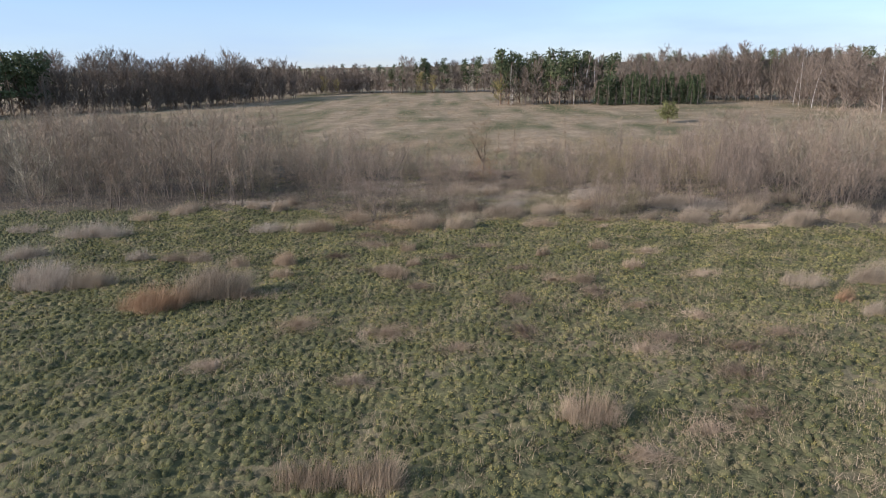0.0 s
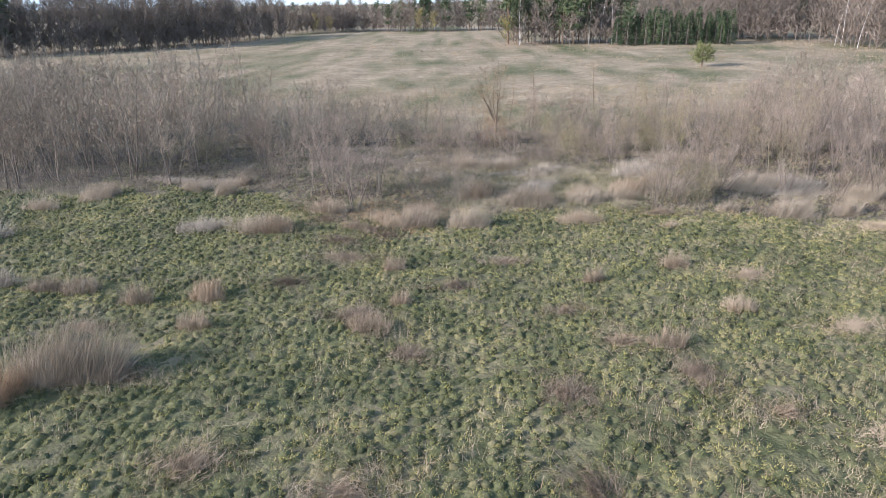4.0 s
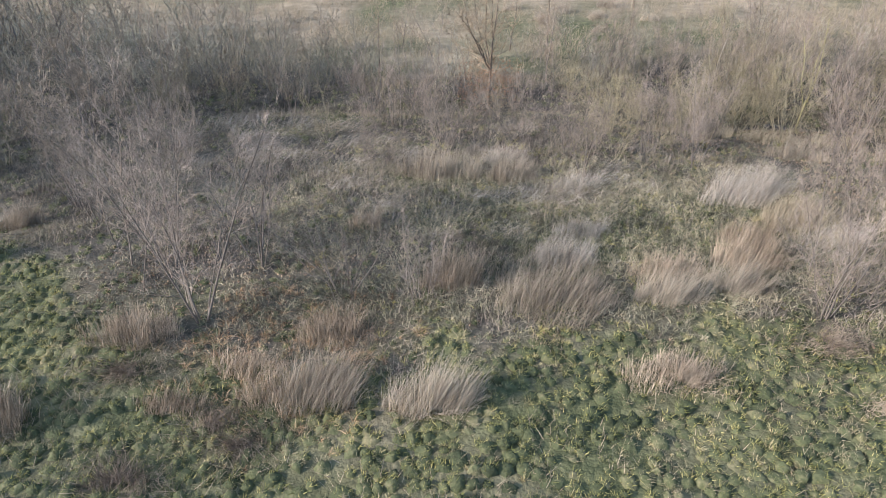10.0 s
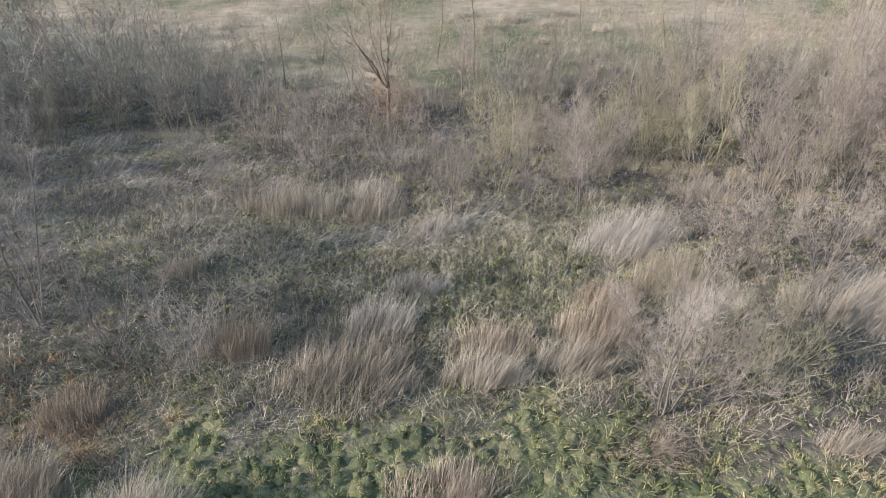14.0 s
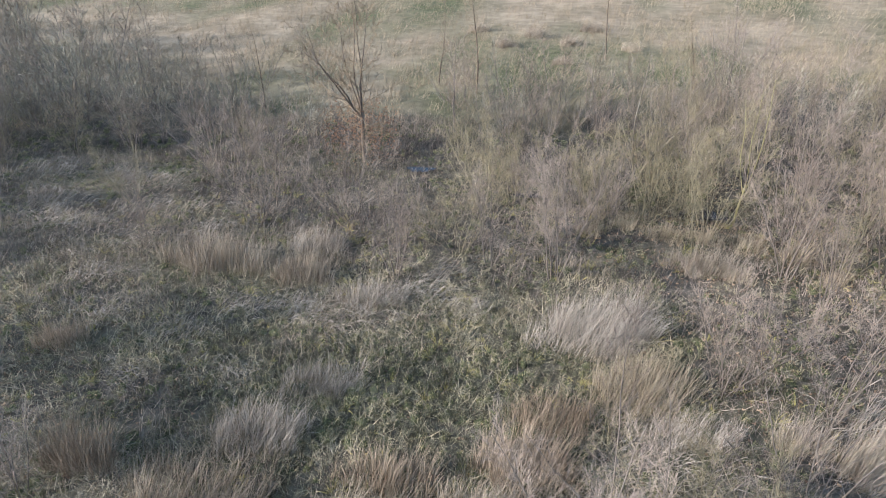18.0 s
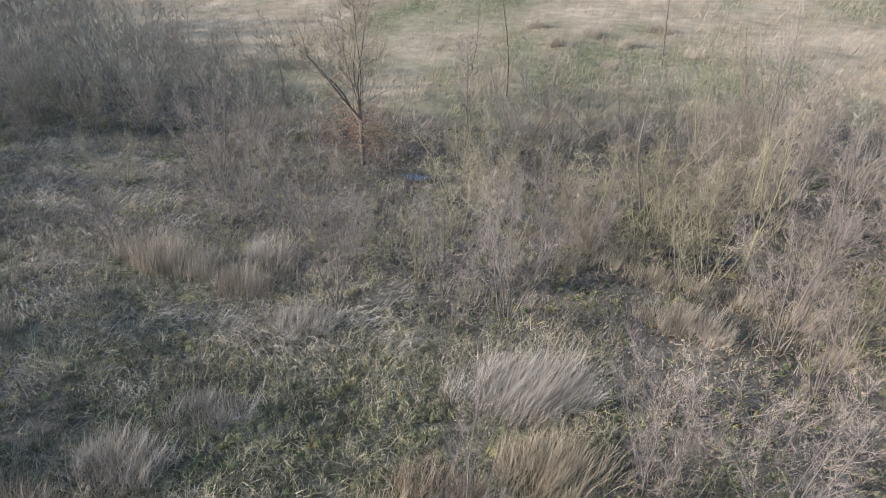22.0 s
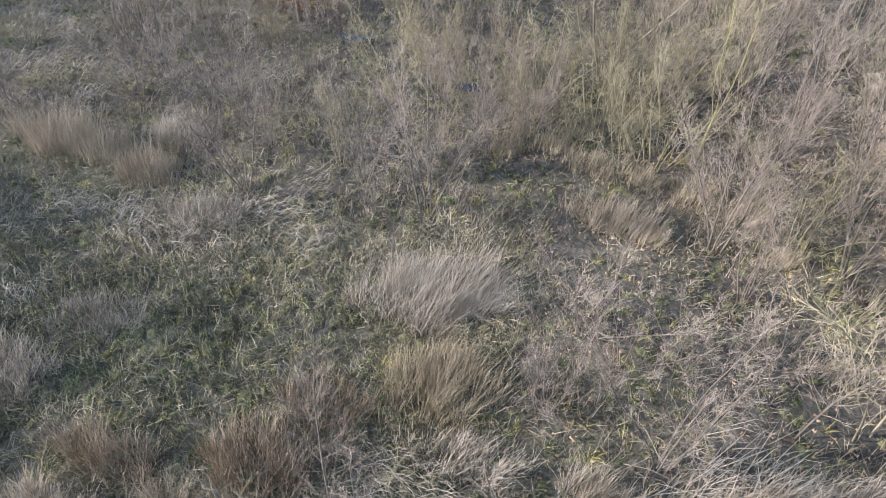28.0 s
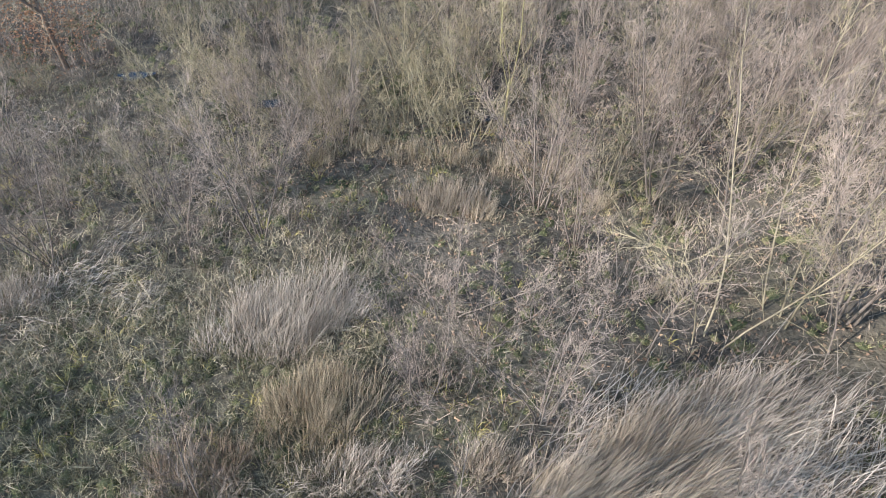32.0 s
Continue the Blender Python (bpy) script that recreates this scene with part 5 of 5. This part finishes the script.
def far_tree(kind, x, y, h, whole=True):
    """A tree of the far woods, as a thing of its own, or as one of the mass behind."""
    shapes, bark, leaf, name, label, cat = FAR[kind]
    k, s, w = int(rng.integers(len(shapes))), h / FAR_H[kind], rng.uniform(0, 6.28)
    z = float(land(x, y))
    if whole:
        if (kind, k) not in far_meshes:
            far_meshes[kind, k] = (tri_mesh("trunk", *shapes[k][0], bark, True), tri_mesh("crown", *shapes[k][1], leaf))
        top = tagged(new(name), label, cat, "far wood trees")
        top.matrix_basis = Matrix.Translation((x, y, z)) @ Matrix.Rotation(w, 4, "Z") @ Matrix.Scale(s, 4)
        for nm, data in zip(("trunk", "crown"), far_meshes[kind, k]):
            new(nm, data).parent = top
        return
    c, n = math.cos(w) * s, math.sin(w) * s
    turn = np.array([[c, n, 0], [-n, c, 0], [0, 0, s]])
    for nm, (v, f), m in (("trunks", shapes[k][0], bark), ("crowns", shapes[k][1], leaf)):
        far_rest.setdefault(m.name, (m, []))[1].append((v @ turn + np.array([x, y, z]), f))


def wood(ends, rows, gap, mix, heights, front_rows=3):
    """A wood along a line, several rows deep; the rows behind are one mass."""
    (x0, y0), (x1, y1) = ends
    L = math.hypot(x1 - x0, y1 - y0)
    ux, uy = (x1 - x0) / L, (y1 - y0) / L
    for r in range(rows):
        s = rng.uniform(0, gap)
        while s < L:
            o = r * gap * 1.1 + rng.uniform(-0.4, 0.4) * gap
            x, y = x0 + ux * s - uy * o, y0 + uy * s + ux * o
            kind = mix[int(rng.integers(len(mix)))]
            if r > 2 and kind in ("bare", "birch"):
                kind = "deep"
            far_tree(kind, x, y, rng.uniform(*heights) * (rng.uniform(0.78, 1.06) if kind != "pine" else 1.04), r < front_rows)
            if r > 2 and "spruce" not in mix:
                far_tree("bush", x + rng.uniform(-2, 2), y + rng.uniform(-2, 2), rng.uniform(3, 5), False)
            if r < 3 and "spruce" not in mix:
                if not r:
                    far_tree("bush", x + rng.uniform(-2, 2), y + rng.uniform(-1, 3), rng.uniform(4.5, 8), False)
                for _ in range(2):
                    far_tree("bush", x + rng.uniform(-2, 2), y + rng.uniform(-2, 1), rng.uniform(3.5, 7.5), False)
            s += gap * rng.uniform(0.7, 1.3)


BARES = ("bare",) * 11 + ("birch",)
wood(((-190, 110), (-100, 170)), 4, 3.8, ("pine", "pine", "pine", "bare"), (13, 15))
wood(((-104, 168), (-70, 190)), 5, 3.2, ("bare",) * 7 + ("oak",), (12, 14))
wood(((-70, 190), (-52, 242)), 5, 3.2, ("bare",) * 7 + ("oak",), (12, 14))
wood(((-116, 178), (-64, 214)), 2, 5.0, ("oak",), (13.5, 16.5))
wood(((-58, 256), (-28, 284)), 3, 3.6, BARES, (9, 12))
wood(((-60, 290), (-18, 270)), 4, 4.0, BARES + ("pine",), (9, 12))
wood(((-18, 268), (84, 262)), 4, 3.8, BARES + ("pine", "pine"), (11, 14))
wood(((16, 181), (46, 178)), 4, 3.2, ("pine", "pine", "bare", "birch"), (11, 14))
wood(((41, 173), (68, 168)), 4, 2.3, ("spruce",), (7.0, 8.4))
wood(((64, 186), (86, 178)), 5, 3.6, BARES, (12, 14.5))
wood(((87, 174), (90, 140)), 4, 3.6, BARES, (11, 14))
wood(((90, 140), (100, 112)), 5, 3.8, BARES, (11, 14.5))
wood(((100, 112), (150, 84)), 4, 4.4, BARES, (13, 17))
wood(((58, 204), (112, 176)), 3, 3.8, BARES, (12, 15))
wood(((-400, 420), (120, 520)), 2, 7.0, ("pine", "bare"), (9, 12), 0)
wood(((84, 280), (330, 300)), 3, 5.0, ("pine", "bare", "bare"), (11, 14), 0)
for x, y, h in ((85.5, 151, 10.7), (86, 160, 7.3), (81, 120, 9.8)):
    far_tree("birch", x, y, h)
for x, y, h in ((-46, 262, 7), (-8, 262, 8), (-3, 262, 7), (-41, 264, 6), (15.5, 176, 7)):
    far_tree("willow", x, y, h)
far_tree("bush_pine", 41.8, 120, 4.0)
for m, geo in far_rest.values():
    tagged(new("far_wood", tri_mesh("far_wood", *join(geo), m)), "mass of " + m.name.replace("_", " ") + " deep in the distant woods", "woods", kind="stuff")
